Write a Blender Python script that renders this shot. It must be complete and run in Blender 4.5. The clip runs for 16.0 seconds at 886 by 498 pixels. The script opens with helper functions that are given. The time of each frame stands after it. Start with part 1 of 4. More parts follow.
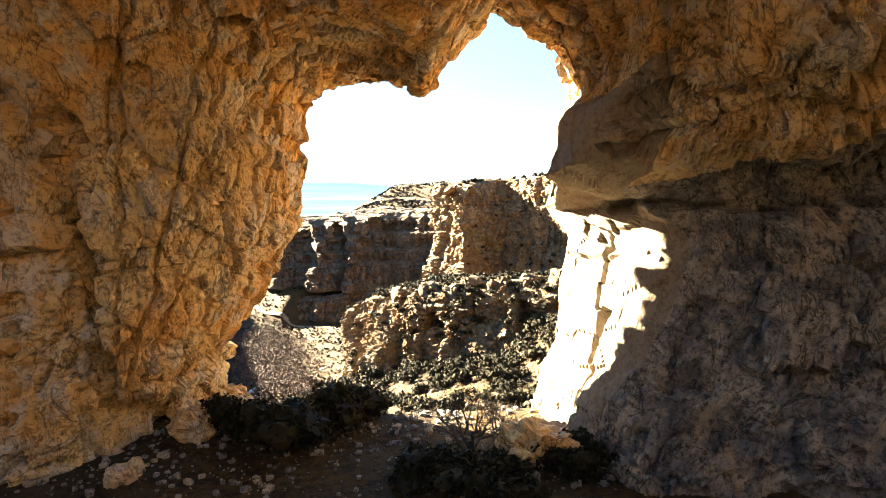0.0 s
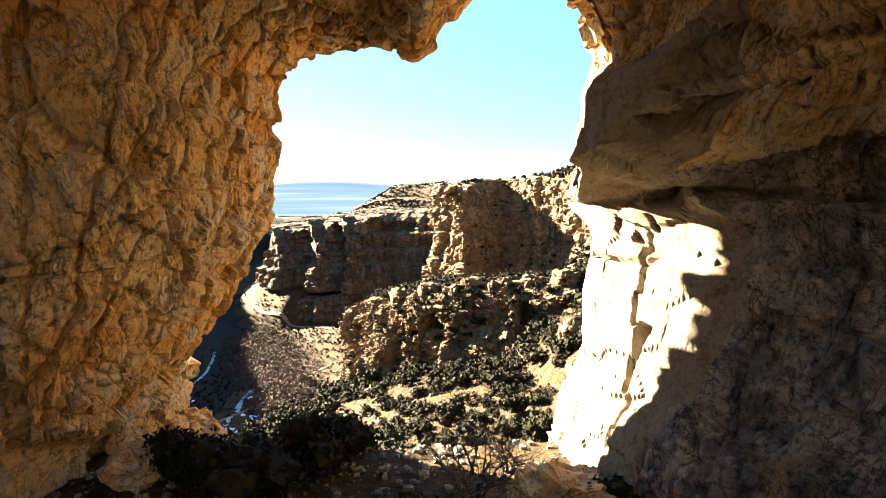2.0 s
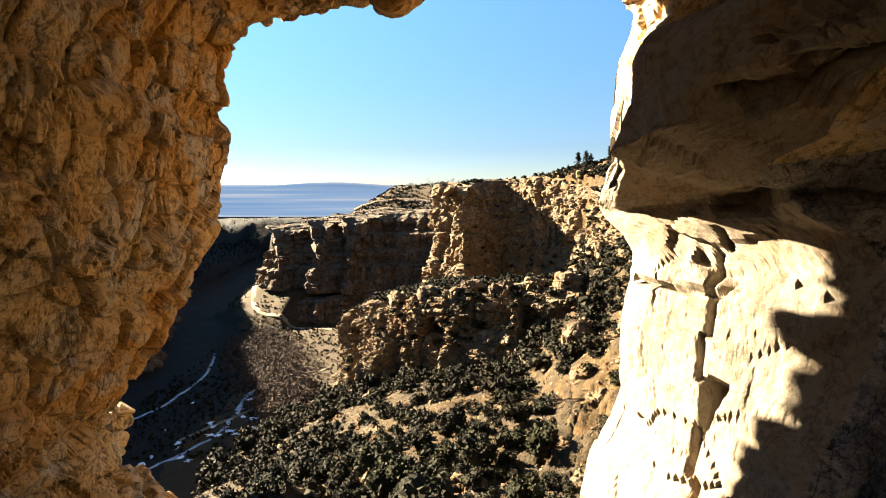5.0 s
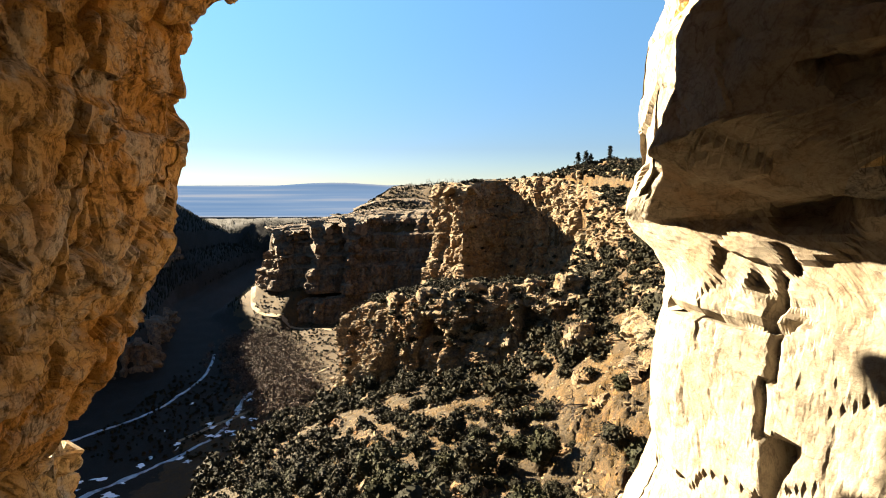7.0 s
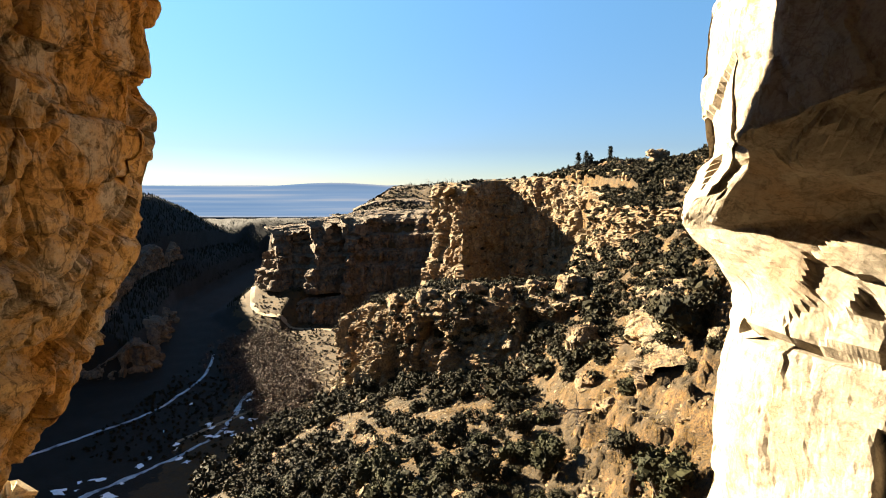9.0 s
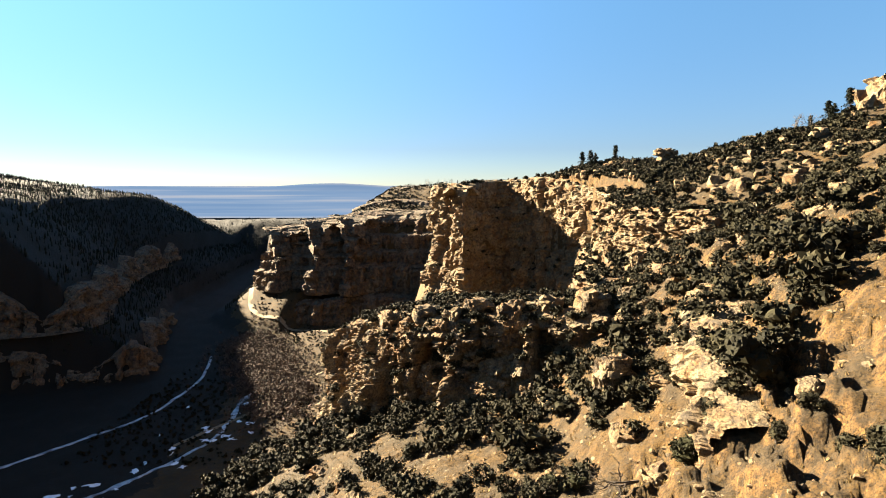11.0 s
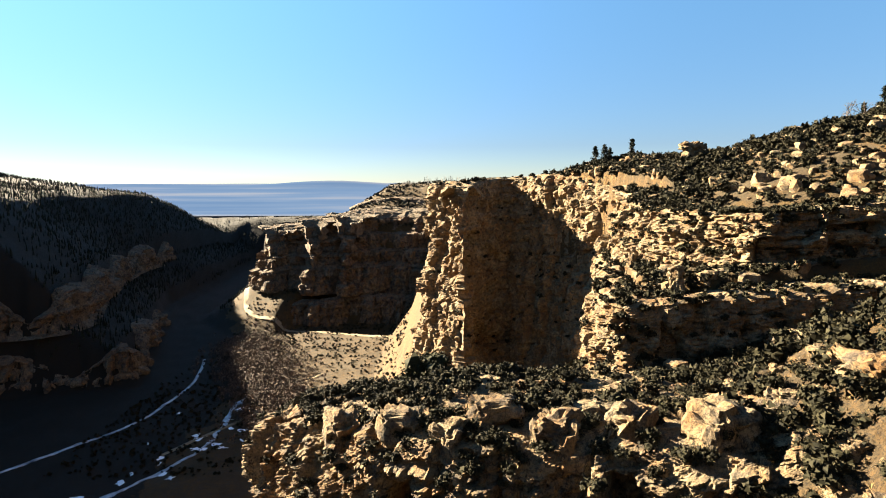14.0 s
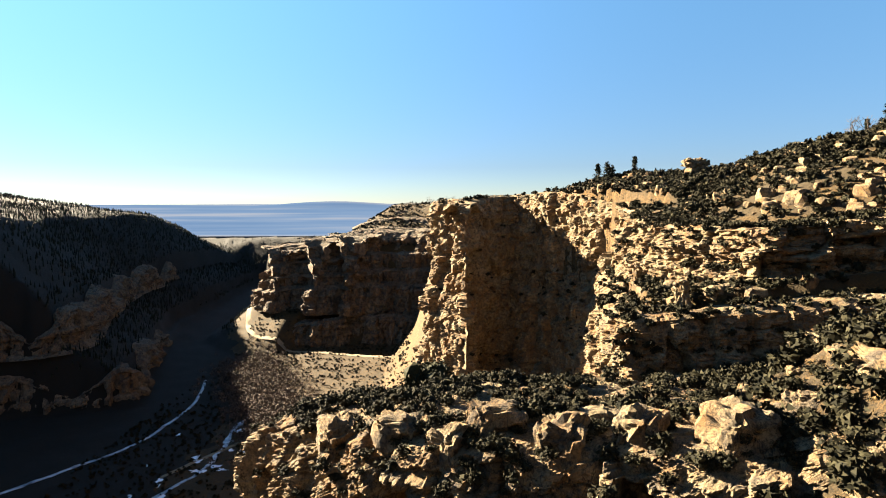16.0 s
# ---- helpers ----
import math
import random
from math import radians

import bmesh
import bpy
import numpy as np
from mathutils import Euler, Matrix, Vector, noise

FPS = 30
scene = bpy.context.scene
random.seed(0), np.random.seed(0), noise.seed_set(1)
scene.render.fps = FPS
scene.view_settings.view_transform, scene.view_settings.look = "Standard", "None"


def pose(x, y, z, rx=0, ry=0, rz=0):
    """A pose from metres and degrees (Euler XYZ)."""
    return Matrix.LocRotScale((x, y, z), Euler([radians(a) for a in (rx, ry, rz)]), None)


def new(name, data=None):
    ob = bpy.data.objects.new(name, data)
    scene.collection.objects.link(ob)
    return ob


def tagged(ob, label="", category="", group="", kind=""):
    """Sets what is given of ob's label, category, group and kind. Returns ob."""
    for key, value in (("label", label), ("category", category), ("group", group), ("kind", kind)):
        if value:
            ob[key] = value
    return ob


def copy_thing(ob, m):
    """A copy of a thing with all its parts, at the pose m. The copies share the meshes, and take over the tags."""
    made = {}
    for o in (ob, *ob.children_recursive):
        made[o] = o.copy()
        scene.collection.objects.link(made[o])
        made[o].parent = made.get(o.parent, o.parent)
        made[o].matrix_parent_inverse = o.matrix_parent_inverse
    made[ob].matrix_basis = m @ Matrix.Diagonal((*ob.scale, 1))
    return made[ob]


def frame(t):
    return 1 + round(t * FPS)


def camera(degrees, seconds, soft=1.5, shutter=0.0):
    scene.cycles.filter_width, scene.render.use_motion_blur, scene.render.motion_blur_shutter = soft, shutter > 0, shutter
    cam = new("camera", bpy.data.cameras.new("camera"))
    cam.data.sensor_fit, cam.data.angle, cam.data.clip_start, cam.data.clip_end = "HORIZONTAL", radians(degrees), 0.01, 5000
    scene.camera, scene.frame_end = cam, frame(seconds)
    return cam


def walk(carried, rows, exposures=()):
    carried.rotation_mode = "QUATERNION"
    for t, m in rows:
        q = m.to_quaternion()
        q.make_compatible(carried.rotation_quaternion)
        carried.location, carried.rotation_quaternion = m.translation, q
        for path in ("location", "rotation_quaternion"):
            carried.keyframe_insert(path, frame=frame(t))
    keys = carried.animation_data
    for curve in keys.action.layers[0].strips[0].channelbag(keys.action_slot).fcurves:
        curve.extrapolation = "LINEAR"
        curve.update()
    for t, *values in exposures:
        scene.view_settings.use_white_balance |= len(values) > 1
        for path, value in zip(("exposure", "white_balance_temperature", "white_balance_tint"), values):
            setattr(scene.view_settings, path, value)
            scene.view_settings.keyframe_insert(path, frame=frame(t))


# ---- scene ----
cam = camera(75, 16.0, soft=1.0)
PATH = [
    (0, pose(0.000, 0.000, 0.000, 83.518, -0.170, 0.076)),
    (0.5, pose(-0.001, 0.384, -0.047, 83.527, -0.189, 0.061)),
    (1, pose(-0.019, 0.764, -0.089, 83.530, -0.191, 0.058)),
    (1.5, pose(-0.009, 1.148, -0.128, 83.534, -0.199, 0.054)),
    (2, pose(0.008, 1.545, -0.168, 83.535, -0.197, 0.049)),
    (2.5, pose(-0.011, 1.963, -0.176, 83.561, -0.155, 0.045)),
    (3, pose(-0.008, 2.272, -0.190, 83.581, -0.131, 0.049)),
    (3.5, pose(-0.045, 2.482, -0.187, 83.580, -0.123, 0.043)),
    (4, pose(-0.001, 2.735, -0.180, 83.582, -0.082, 0.041)),
    (4.75, pose(0.045, 3.182, -0.167, 83.590, -0.038, 0.042)),
    (5.5, pose(0.121, 3.705, -0.147, 83.602, 0.007, 0.047)),
    (6.5, pose(0.137, 4.206, -0.119, 83.606, 0.036, 0.029)),
    (7, pose(0.109, 4.335, -0.111, 83.603, 0.033, 0.005)),
    (7.5, pose(0.052, 4.467, -0.095, 83.593, 0.033, -0.014)),
    (8, pose(0.053, 4.646, -0.103, 83.606, 0.024, -0.020)),
    (8.5, pose(0.020, 4.809, -0.111, 83.611, 0.011, -0.029)),
    (9, pose(-0.018, 5.218, -0.134, 83.621, -0.011, -0.033)),
    (9.5, pose(-0.050, 6.219, -0.154, 83.634, -0.030, -0.038)),
    (10, pose(-0.066, 8.157, -0.158, 83.647, -0.035, -0.047)),
    (10.5, pose(-0.057, 11.378, -0.129, 83.658, -0.015, -0.064)),
    (11, pose(-0.035, 15.014, -0.070, 83.666, 0.022, -0.073)),
    (11.5, pose(-0.007, 19.334, -0.028, 83.677, 0.059, -0.110)),
    (12, pose(0.176, 24.681, 0.083, 83.659, 0.090, -0.132)),
    (12.5, pose(0.382, 30.315, 0.122, 83.643, 0.105, -0.158)),
    (13, pose(0.575, 36.473, 0.317, 83.628, 0.127, -0.186)),
    (13.5, pose(0.689, 41.760, 0.441, 83.635, 0.098, -0.161)),
    (14, pose(0.784, 44.510, 0.596, 83.370, 0.175, -0.120)),
    (14.5, pose(0.799, 45.870, 0.263, 80.676, 0.119, -0.067)),
    (15, pose(0.832, 45.925, -0.147, 79.812, 0.137, -0.015)),
    (15.5, pose(0.890, 45.840, -0.587, 81.883, 0.217, 0.071)),
    (16, pose(1.004, 45.805, -0.960, 85.413, 0.199, 0.159)),
]
walk(cam, PATH, [(0, 5.45), (1.5, 5.1), (3, 4.45), (5, 4.0), (7, 3.83), (16, 3.83)])
# ---- light ----
SUN_AZ = radians(62)      # left of straight ahead
SUN_EL = radians(23.5)
sun_dir = Vector((-math.sin(SUN_AZ) * math.cos(SUN_EL), math.cos(SUN_AZ) * math.cos(SUN_EL), math.sin(SUN_EL)))
sun = new("sun", bpy.data.lights.new("sun", "SUN"))
sun.data.energy, sun.data.angle, sun.data.color = 5.0, radians(0.55), (1.0, 0.85, 0.61)
sun.rotation_mode = "QUATERNION"
sun.rotation_quaternion = sun_dir.to_track_quat("Z", "Y")

world = bpy.data.worlds.new("sky")
scene.world = world
world.use_nodes = True
wn, wl = world.node_tree.nodes, world.node_tree.links
wn.clear()
w_out, w_bg, w_sky = wn.new("ShaderNodeOutputWorld"), wn.new("ShaderNodeBackground"), wn.new("ShaderNodeTexSky")
w_sky.sky_type, w_sky.sun_disc = "NISHITA", False
w_sky.sun_elevation, w_sky.sun_rotation = SUN_EL, -SUN_AZ
w_sky.altitude, w_sky.air_density, w_sky.dust_density, w_sky.ozone_density = 2200, 1.0, 0.1, 1.8
w_bg.inputs["Strength"].default_value = 0.011
w_gam = wn.new("ShaderNodeGamma")
w_gam.inputs["Gamma"].default_value = 1.1
wl.new(w_sky.outputs[0], w_gam.inputs["Color"])
# a thin streak of high cloud low over the plain
w_tc, w_map, w_noise, w_sep = wn.new("ShaderNodeTexCoord"), wn.new("ShaderNodeMapping"), wn.new("ShaderNodeTexNoise"), wn.new("ShaderNodeSeparateXYZ")
w_map.inputs["Scale"].default_value = (1.2, 1.2, 22)
w_map.inputs["Rotation"].default_value = (0, radians(-3.5), 0)
w_noise.inputs["Scale"].default_value, w_noise.inputs["Detail"].default_value, w_noise.inputs["Roughness"].default_value = 1.6, 6, 0.55
wl.new(w_tc.outputs["Generated"], w_map.inputs["Vector"])
wl.new(w_map.outputs["Vector"], w_noise.inputs["Vector"])
wl.new(w_tc.outputs["Generated"], w_sep.inputs[0])


def w_math(op, a, b):
    x = wn.new("ShaderNodeMath")
    x.operation, x.use_clamp = op, op == "MULTIPLY"
    for sock, v in zip(x.inputs, (a, b)):
        if isinstance(v, (int, float)):
            sock.default_value = v
        else:
            wl.new(v, sock)
    return x.outputs[0]


def w_band(value, a, b, c, d):
    """Rises from a to b and falls from c to d."""
    def step(p, q):
        r = wn.new("ShaderNodeMapRange")
        r.interpolation_type = "SMOOTHSTEP"
        r.inputs["From Min"].default_value, r.inputs["From Max"].default_value = p, q
        wl.new(value, r.inputs["Value"])
        return r.outputs["Result"]

    return w_math("MULTIPLY", step(a, b), w_math("SUBTRACT", 1.0, step(c, d)))


w_low = w_band(w_math("ADD", w_sep.outputs["Z"], w_math("MULTIPLY", w_math("ADD", w_sep.outputs["X"], 0.6), 0.045)), 0.05, 0.085, 0.1, 0.135)
w_side = w_band(w_math("ADD", w_math("MULTIPLY", w_sep.outputs["X"], 0.5), 0.5), 0.0, 0.1, 0.27, 0.39)
w_cloud = w_math("MULTIPLY", w_math("MULTIPLY", w_low, w_side), w_band(w_noise.outputs["Fac"], 0.3, 0.52, 0.9, 1.0))
w_mix = wn.new("ShaderNodeMix")
w_mix.data_type = "RGBA"
w_mix.inputs["B"].default_value = (8.0, 8.1, 8.4, 1)
wl.new(w_cloud, w_mix.inputs["Factor"])
w_tint = wn.new("ShaderNodeMix")
w_tint.data_type, w_tint.blend_type = "RGBA", "MULTIPLY"
w_tint.inputs["Factor"].default_value = 1.0
w_grade = wn.new("ShaderNodeMix")
w_grade.data_type = "RGBA"
w_grade.inputs["A"].default_value, w_grade.inputs["B"].default_value = (0.56, 0.6, 0.7, 1), (1.12, 1.5, 1.46, 1)
w_high = wn.new("ShaderNodeMapRange")
w_high.inputs["From Min"].default_value, w_high.inputs["From Max"].default_value = 0.06, 0.34
wl.new(w_sep.outputs["Z"], w_high.inputs["Value"])
wl.new(w_high.outputs["Result"], w_grade.inputs["Factor"])
wl.new(w_grade.outputs["Result"], w_tint.inputs["B"])
wl.new(w_gam.outputs[0], w_tint.inputs["A"])
wl.new(w_tint.outputs["Result"], w_mix.inputs["A"])
wl.new(w_mix.outputs["Result"], w_bg.inputs["Color"])
wl.new(w_bg.outputs[0], w_out.inputs["Surface"])

# ---- noise ----


def hash3(i, j, k, seed):
    """A pseudo-random number from 0 to 1 for whole numbers."""
    n = (i.astype(np.int64) * 73856093) ^ (j.astype(np.int64) * 19349663) ^ (k.astype(np.int64) * 83492791) ^ (seed * 2654435)
    n = (n ^ (n >> 13)) * 1274126177 & 0x7FFFFFFF
    n = (n ^ (n >> 15)) * 668265263 & 0x7FFFFFFF
    n = n ^ (n >> 12)
    return (n & 0xFFFFF) / float(0xFFFFF)


def vnoise(p, seed=0):
    """Smooth value noise, -1 to 1, at the points p (n, 3)."""
    b = np.floor(p)
    f = p - b
    f = f * f * f * (f * (f * 6 - 15) + 10)
    i, j, k = b[:, 0], b[:, 1], b[:, 2]
    out = 0
    for a in (0, 1):
        for c in (0, 1):
            for d in (0, 1):
                w = (f[:, 0] if a else 1 - f[:, 0]) * (f[:, 1] if c else 1 - f[:, 1]) * (f[:, 2] if d else 1 - f[:, 2])
                out = out + w * hash3(i + a, j + c, k + d, seed)
    return out * 2 - 1


def fbm(p, octaves=4, seed=0, gain=0.5):
    out, amp, total = 0, 1.0, 0.0
    for o in range(octaves):
        out = out + amp * vnoise(p * 2.03 ** o + 17.3 * o, seed + o)
        total += amp
        amp *= gain
    return out / total


def blocks(p, seed=0, tilt=0.5):
    """Broken rock: each cell of a jittered lattice has its own step and its own tilt. Gives the height, about -1 to 1, and the nearness to a joint."""
    b = np.floor(p)
    f = (p - b).astype(np.float32)
    bi = b.astype(np.int64)
    ax, ay, az = ([(bi[:, c] + o) * m for o in (-1, 0, 1)] for c, m in ((0, 73856093), (1, 19349663), (2, 83492791)))
    best = np.full(len(p), 1e9, np.float32)
    second = best.copy()
    val = np.zeros(len(p), np.float32)
    k = np.float32(1 / 1023)
    for a in (0, 1, 2):
        for c in (0, 1, 2):
            for d in (0, 1, 2):
                n = ax[a] ^ ay[c] ^ az[d] ^ (seed * 2654435)
                n = (n ^ (n >> 13)) * 1274126177 & 0x7FFFFFFF
                n = (n ^ (n >> 15)) * 668265263 & 0x7FFFFFFF
                n = n ^ (n >> 12)
                r1, r2, r3 = (n & 1023) * k, ((n >> 10) & 1023) * k, ((n >> 20) & 1023) * k
                own = (((n * 668265263) >> 14) & 1023) * k
                dx, dy, dz = f[:, 0] - (a - 1) - r1, f[:, 1] - (c - 1) - r2, f[:, 2] - (d - 1) - r3
                m = np.maximum(np.maximum(abs(dx), abs(dy)), abs(dz)) * 0.65 + 0.35 * np.sqrt(dx * dx + dy * dy + dz * dz)
                v = (own * 2 - 1) + tilt * 2 * (dx * (r2 - 0.5) + dy * (r3 - 0.5) + dz * (r1 - 0.5))
                closer = m < best
                second = np.where(closer, best, np.minimum(second, m))
                val = np.where(closer, v, val)
                best = np.where(closer, m, best)
    return val, np.clip(1 - (second - best) / 0.09, 0, 1)


def smooth(a, b, x):
    t = np.clip((x - a) / (b - a), 0, 1)
    return t * t * (3 - 2 * t)


def table(x, *pairs):
    return np.interp(x, pairs[0::2], pairs[1::2])


def spline(pts, n, closed=False):
    """n points, evenly spaced, on a smooth line through pts."""
    pts = np.array(pts, float)
    m = len(pts)
    out = []
    segs = m if closed else m - 1
    for s in range(segs):
        q = [pts[(s + o) % m] if closed else pts[min(max(s + o, 0), m - 1)] for o in (-1, 0, 1, 2)]
        for t in np.linspace(0, 1, 24, endpoint=False):
            out.append(0.5 * (2 * q[1] + (q[2] - q[0]) * t + (2 * q[0] - 5 * q[1] + 4 * q[2] - q[3]) * t * t + (3 * q[1] - q[0] - 3 * q[2] + q[3]) * t ** 3))
    out.append(pts[0] if closed else pts[-1])
    out = np.array(out)
    d = np.concatenate([[0], np.cumsum(np.linalg.norm(np.diff(out, axis=0), axis=1))])
    at = np.linspace(0, d[-1], n)
    return np.stack([np.interp(at, d, out[:, c]) for c in range(out.shape[1])], 1)


# ---- mesh helpers ----


def mesh_from(name, verts, faces, material, flat=True):
    """faces: an (n, 3) or (n, 4) array."""
    me = bpy.data.meshes.new(name)
    verts, faces = np.asarray(verts, np.float32), np.asarray(faces, np.int32)
    k = faces.shape[1]
    me.vertices.add(len(verts))
    me.vertices.foreach_set("co", verts.ravel())
    me.loops.add(faces.size)
    me.loops.foreach_set("vertex_index", faces.ravel())
    me.polygons.add(len(faces))
    me.polygons.foreach_set("loop_start", np.arange(0, faces.size, k, dtype=np.int32))
    me.polygons.foreach_set("use_smooth", np.full(len(faces), not flat))
    me.update(calc_edges=True)
    me.validate()
    if material:
        me.materials.append(material)
    return me


def grid_faces(nu, nv, wrap=False):
    i, j = np.meshgrid(np.arange(nu if wrap else nu - 1), np.arange(nv - 1), indexing="ij")
    i2 = (i + 1) % nu
    return np.stack([i * nv + j, i2 * nv + j, i2 * nv + j + 1, i * nv + j + 1], -1).reshape(-1, 4)


def grid_normals(g, wrap=False):
    if wrap:
        du = np.roll(g, -1, 0) - np.roll(g, 1, 0)
    else:
        du = np.gradient(g, axis=0)
    dv = np.gradient(g, axis=1)
    n = np.cross(du, dv)
    return n / np.maximum(np.linalg.norm(n, axis=2, keepdims=True), 1e-9)


def part(name, me, parent, label=""):
    ob = new(name, me)
    ob.parent = parent
    if label:
        ob["label"] = label
    return ob


# ---- materials ----


class Mat:
    def __init__(self, name, rough=0.9):
        self.m = bpy.data.materials.new(name)
        self.m.use_nodes = True
        self.n, self.l = self.m.node_tree.nodes, self.m.node_tree.links
        self.b = self.n["Principled BSDF"]
        self.b.inputs["Roughness"].default_value = rough
        self.b.inputs["Specular IOR Level"].default_value = 0.2
        self.geo = self.n.new("ShaderNodeNewGeometry")

    def coords(self, scale=(1, 1, 1)):
        mp = self.n.new("ShaderNodeMapping")
        mp.inputs["Scale"].default_value = scale
        self.l.new(self.geo.outputs["Position"], mp.inputs["Vector"])
        return mp.outputs["Vector"]

    def noise(self, scale, detail=5, rough=0.6, stretch=(1, 1, 1), distort=0.0):
        t = self.n.new("ShaderNodeTexNoise")
        t.inputs["Scale"].default_value, t.inputs["Detail"].default_value = scale, detail
        t.inputs["Roughness"].default_value, t.inputs["Distortion"].default_value = rough, distort
        self.l.new(self.coords(stretch), t.inputs["Vector"])
        return t.outputs["Fac"]

    def cells(self, scale, stretch=(1, 1, 1), feature="DISTANCE_TO_EDGE"):
        t = self.n.new("ShaderNodeTexVoronoi")
        t.feature = feature
        t.inputs["Scale"].default_value = scale
        self.l.new(self.coords(stretch), t.inputs["Vector"])
        return t.outputs["Color" if feature == "F1" else "Distance"]

    def ramp(self, fac, *stops):
        r = self.n.new("ShaderNodeValToRGB")
        while len(r.color_ramp.elements) < len(stops):
            r.color_ramp.elements.new(0.5)
        for e, (pos, col) in zip(r.color_ramp.elements, stops):
            e.position = pos
            e.color = (*col, 1) if not isinstance(col, (int, float)) else (col, col, col, 1)
        self.l.new(fac, r.inputs["Fac"])
        return r.outputs["Color"]

    def mix(self, fac, a, b, mode="MIX"):
        x = self.n.new("ShaderNodeMix")
        x.data_type, x.blend_type = "RGBA", mode
        for sock, v in ((x.inputs["Factor"], fac), (x.inputs["A"], a), (x.inputs["B"], b)):
            if isinstance(v, (int, float)):
                sock.default_value = v
            elif isinstance(v, tuple):
                sock.default_value = (*v, 1)
            else:
                self.l.new(v, sock)
        return x.outputs["Result"]

    def math(self, op, a, b=0.0):
        x = self.n.new("ShaderNodeMath")
        x.operation = op
        for sock, v in zip(x.inputs, (a, b)):
            if isinstance(v, (int, float)):
                sock.default_value = v
            else:
                self.l.new(v, sock)
        return x.outputs[0]

    def up(self):
        s = self.n.new("ShaderNodeSeparateXYZ")
        self.l.new(self.geo.outputs["Normal"], s.inputs[0])
        return s.outputs["Z"]

    def random(self):
        return self.n.new("ShaderNodeObjectInfo").outputs["Random"]

    def island(self):
        return self.geo.outputs["Random Per Island"]

    def bump(self, height, strength=0.5, distance=0.05):
        x = self.n.new("ShaderNodeBump")
        x.inputs["Strength"].default_value, x.inputs["Distance"].default_value = strength, distance
        self.l.new(height, x.inputs["Height"])
        self.l.new(x.outputs["Normal"], self.b.inputs["Normal"])

    def color(self, c):
        if isinstance(c, tuple):
            self.b.inputs["Base Color"].default_value = (*c, 1)
        else:
            self.l.new(c, self.b.inputs["Base Color"])
        return self.m


def rock_material(name, scale, warm, pale, grey, dark, stain=(0.36, 0.6), skin=(0.46, 0.62), pits=1.0, depth=1.0):
    """Weathered limestone: pale and grey skins over warm stained rock, thin dark joints, pits and grain."""
    k = Mat(name, 0.93)
    big = k.noise(0.45 * scale, 6, 0.62, distort=0.6)
    mid = k.noise(2.4 * scale, 8, 0.65)
    fine = k.noise(14 * scale, 9, 0.75)
    grain = k.noise(60 * scale, 6, 0.75)
    streak = k.noise(1.3 * scale, 5, 0.6, stretch=(1.6, 1.6, 0.35))
    c = k.mix(k.ramp(big, (stain[0], 0.0), (stain[1], 1.0)), warm, pale)
    c = k.mix(k.ramp(mid, (skin[0], 0.0), (skin[1], 0.85)), c, grey)
    c = k.mix(k.ramp(streak, (0.52, 0.0), (0.7, 0.75)), c, warm)
    c = k.mix(k.ramp(fine, (0.36, 0.85 * pits), (0.5, 0.0)), c, dark)
    c = k.mix(k.ramp(grain, (0.36, 0.5 * pits), (0.5, 0.0)), c, dark)
    for s, w, d in ((1.1, 0.012, 0.85), (3.1, 0.02, 0.7)):
        vein = k.noise(s * scale, 5, 0.6, stretch=(1, 1, 0.6), distort=1.0)
        c = k.mix(k.ramp(vein, (0.5 - w, 0.0), (0.5, d * pits), (0.5 + w, 0.0)), c, dark)
    h = k.math("ADD", k.math("MULTIPLY", fine, 0.9), k.math("ADD", mid, k.math("MULTIPLY", grain, 0.25)))
    k.bump(h, 1.0, 0.07 * depth / scale)
    return k.color(c)


m_arch = rock_material("orange_arch_limestone", 1.0, (0.47, 0.25, 0.07), (0.52, 0.385, 0.195), (0.4, 0.355, 0.29), (0.025, 0.016, 0.01), (0.4, 0.62), (0.48, 0.6), 0.8, 0.3)
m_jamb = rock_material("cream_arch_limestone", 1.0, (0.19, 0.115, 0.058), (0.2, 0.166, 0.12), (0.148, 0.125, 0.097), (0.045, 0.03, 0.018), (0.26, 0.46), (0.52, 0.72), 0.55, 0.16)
# lichen mottling, with the inner wall's shade worked into the same colours
m_lichen_shade = rock_material("lichen_shade_limestone", 1.0, (0.33, 0.24, 0.15), (0.33, 0.295, 0.24), (0.115, 0.115, 0.12), (0.015, 0.014, 0.013), (0.3, 0.6), (0.42, 0.56), 1.0, 0.6)
m_cliff = rock_material("canyon_limestone", 0.35, (0.145, 0.076, 0.027), (0.21, 0.158, 0.09), (0.058, 0.048, 0.037), (0.009, 0.007, 0.005))
m_far = rock_material("far_cliff_limestone", 0.05, (0.125, 0.076, 0.042), (0.15, 0.115, 0.075), (0.04, 0.036, 0.033), (0.008, 0.0075, 0.007))


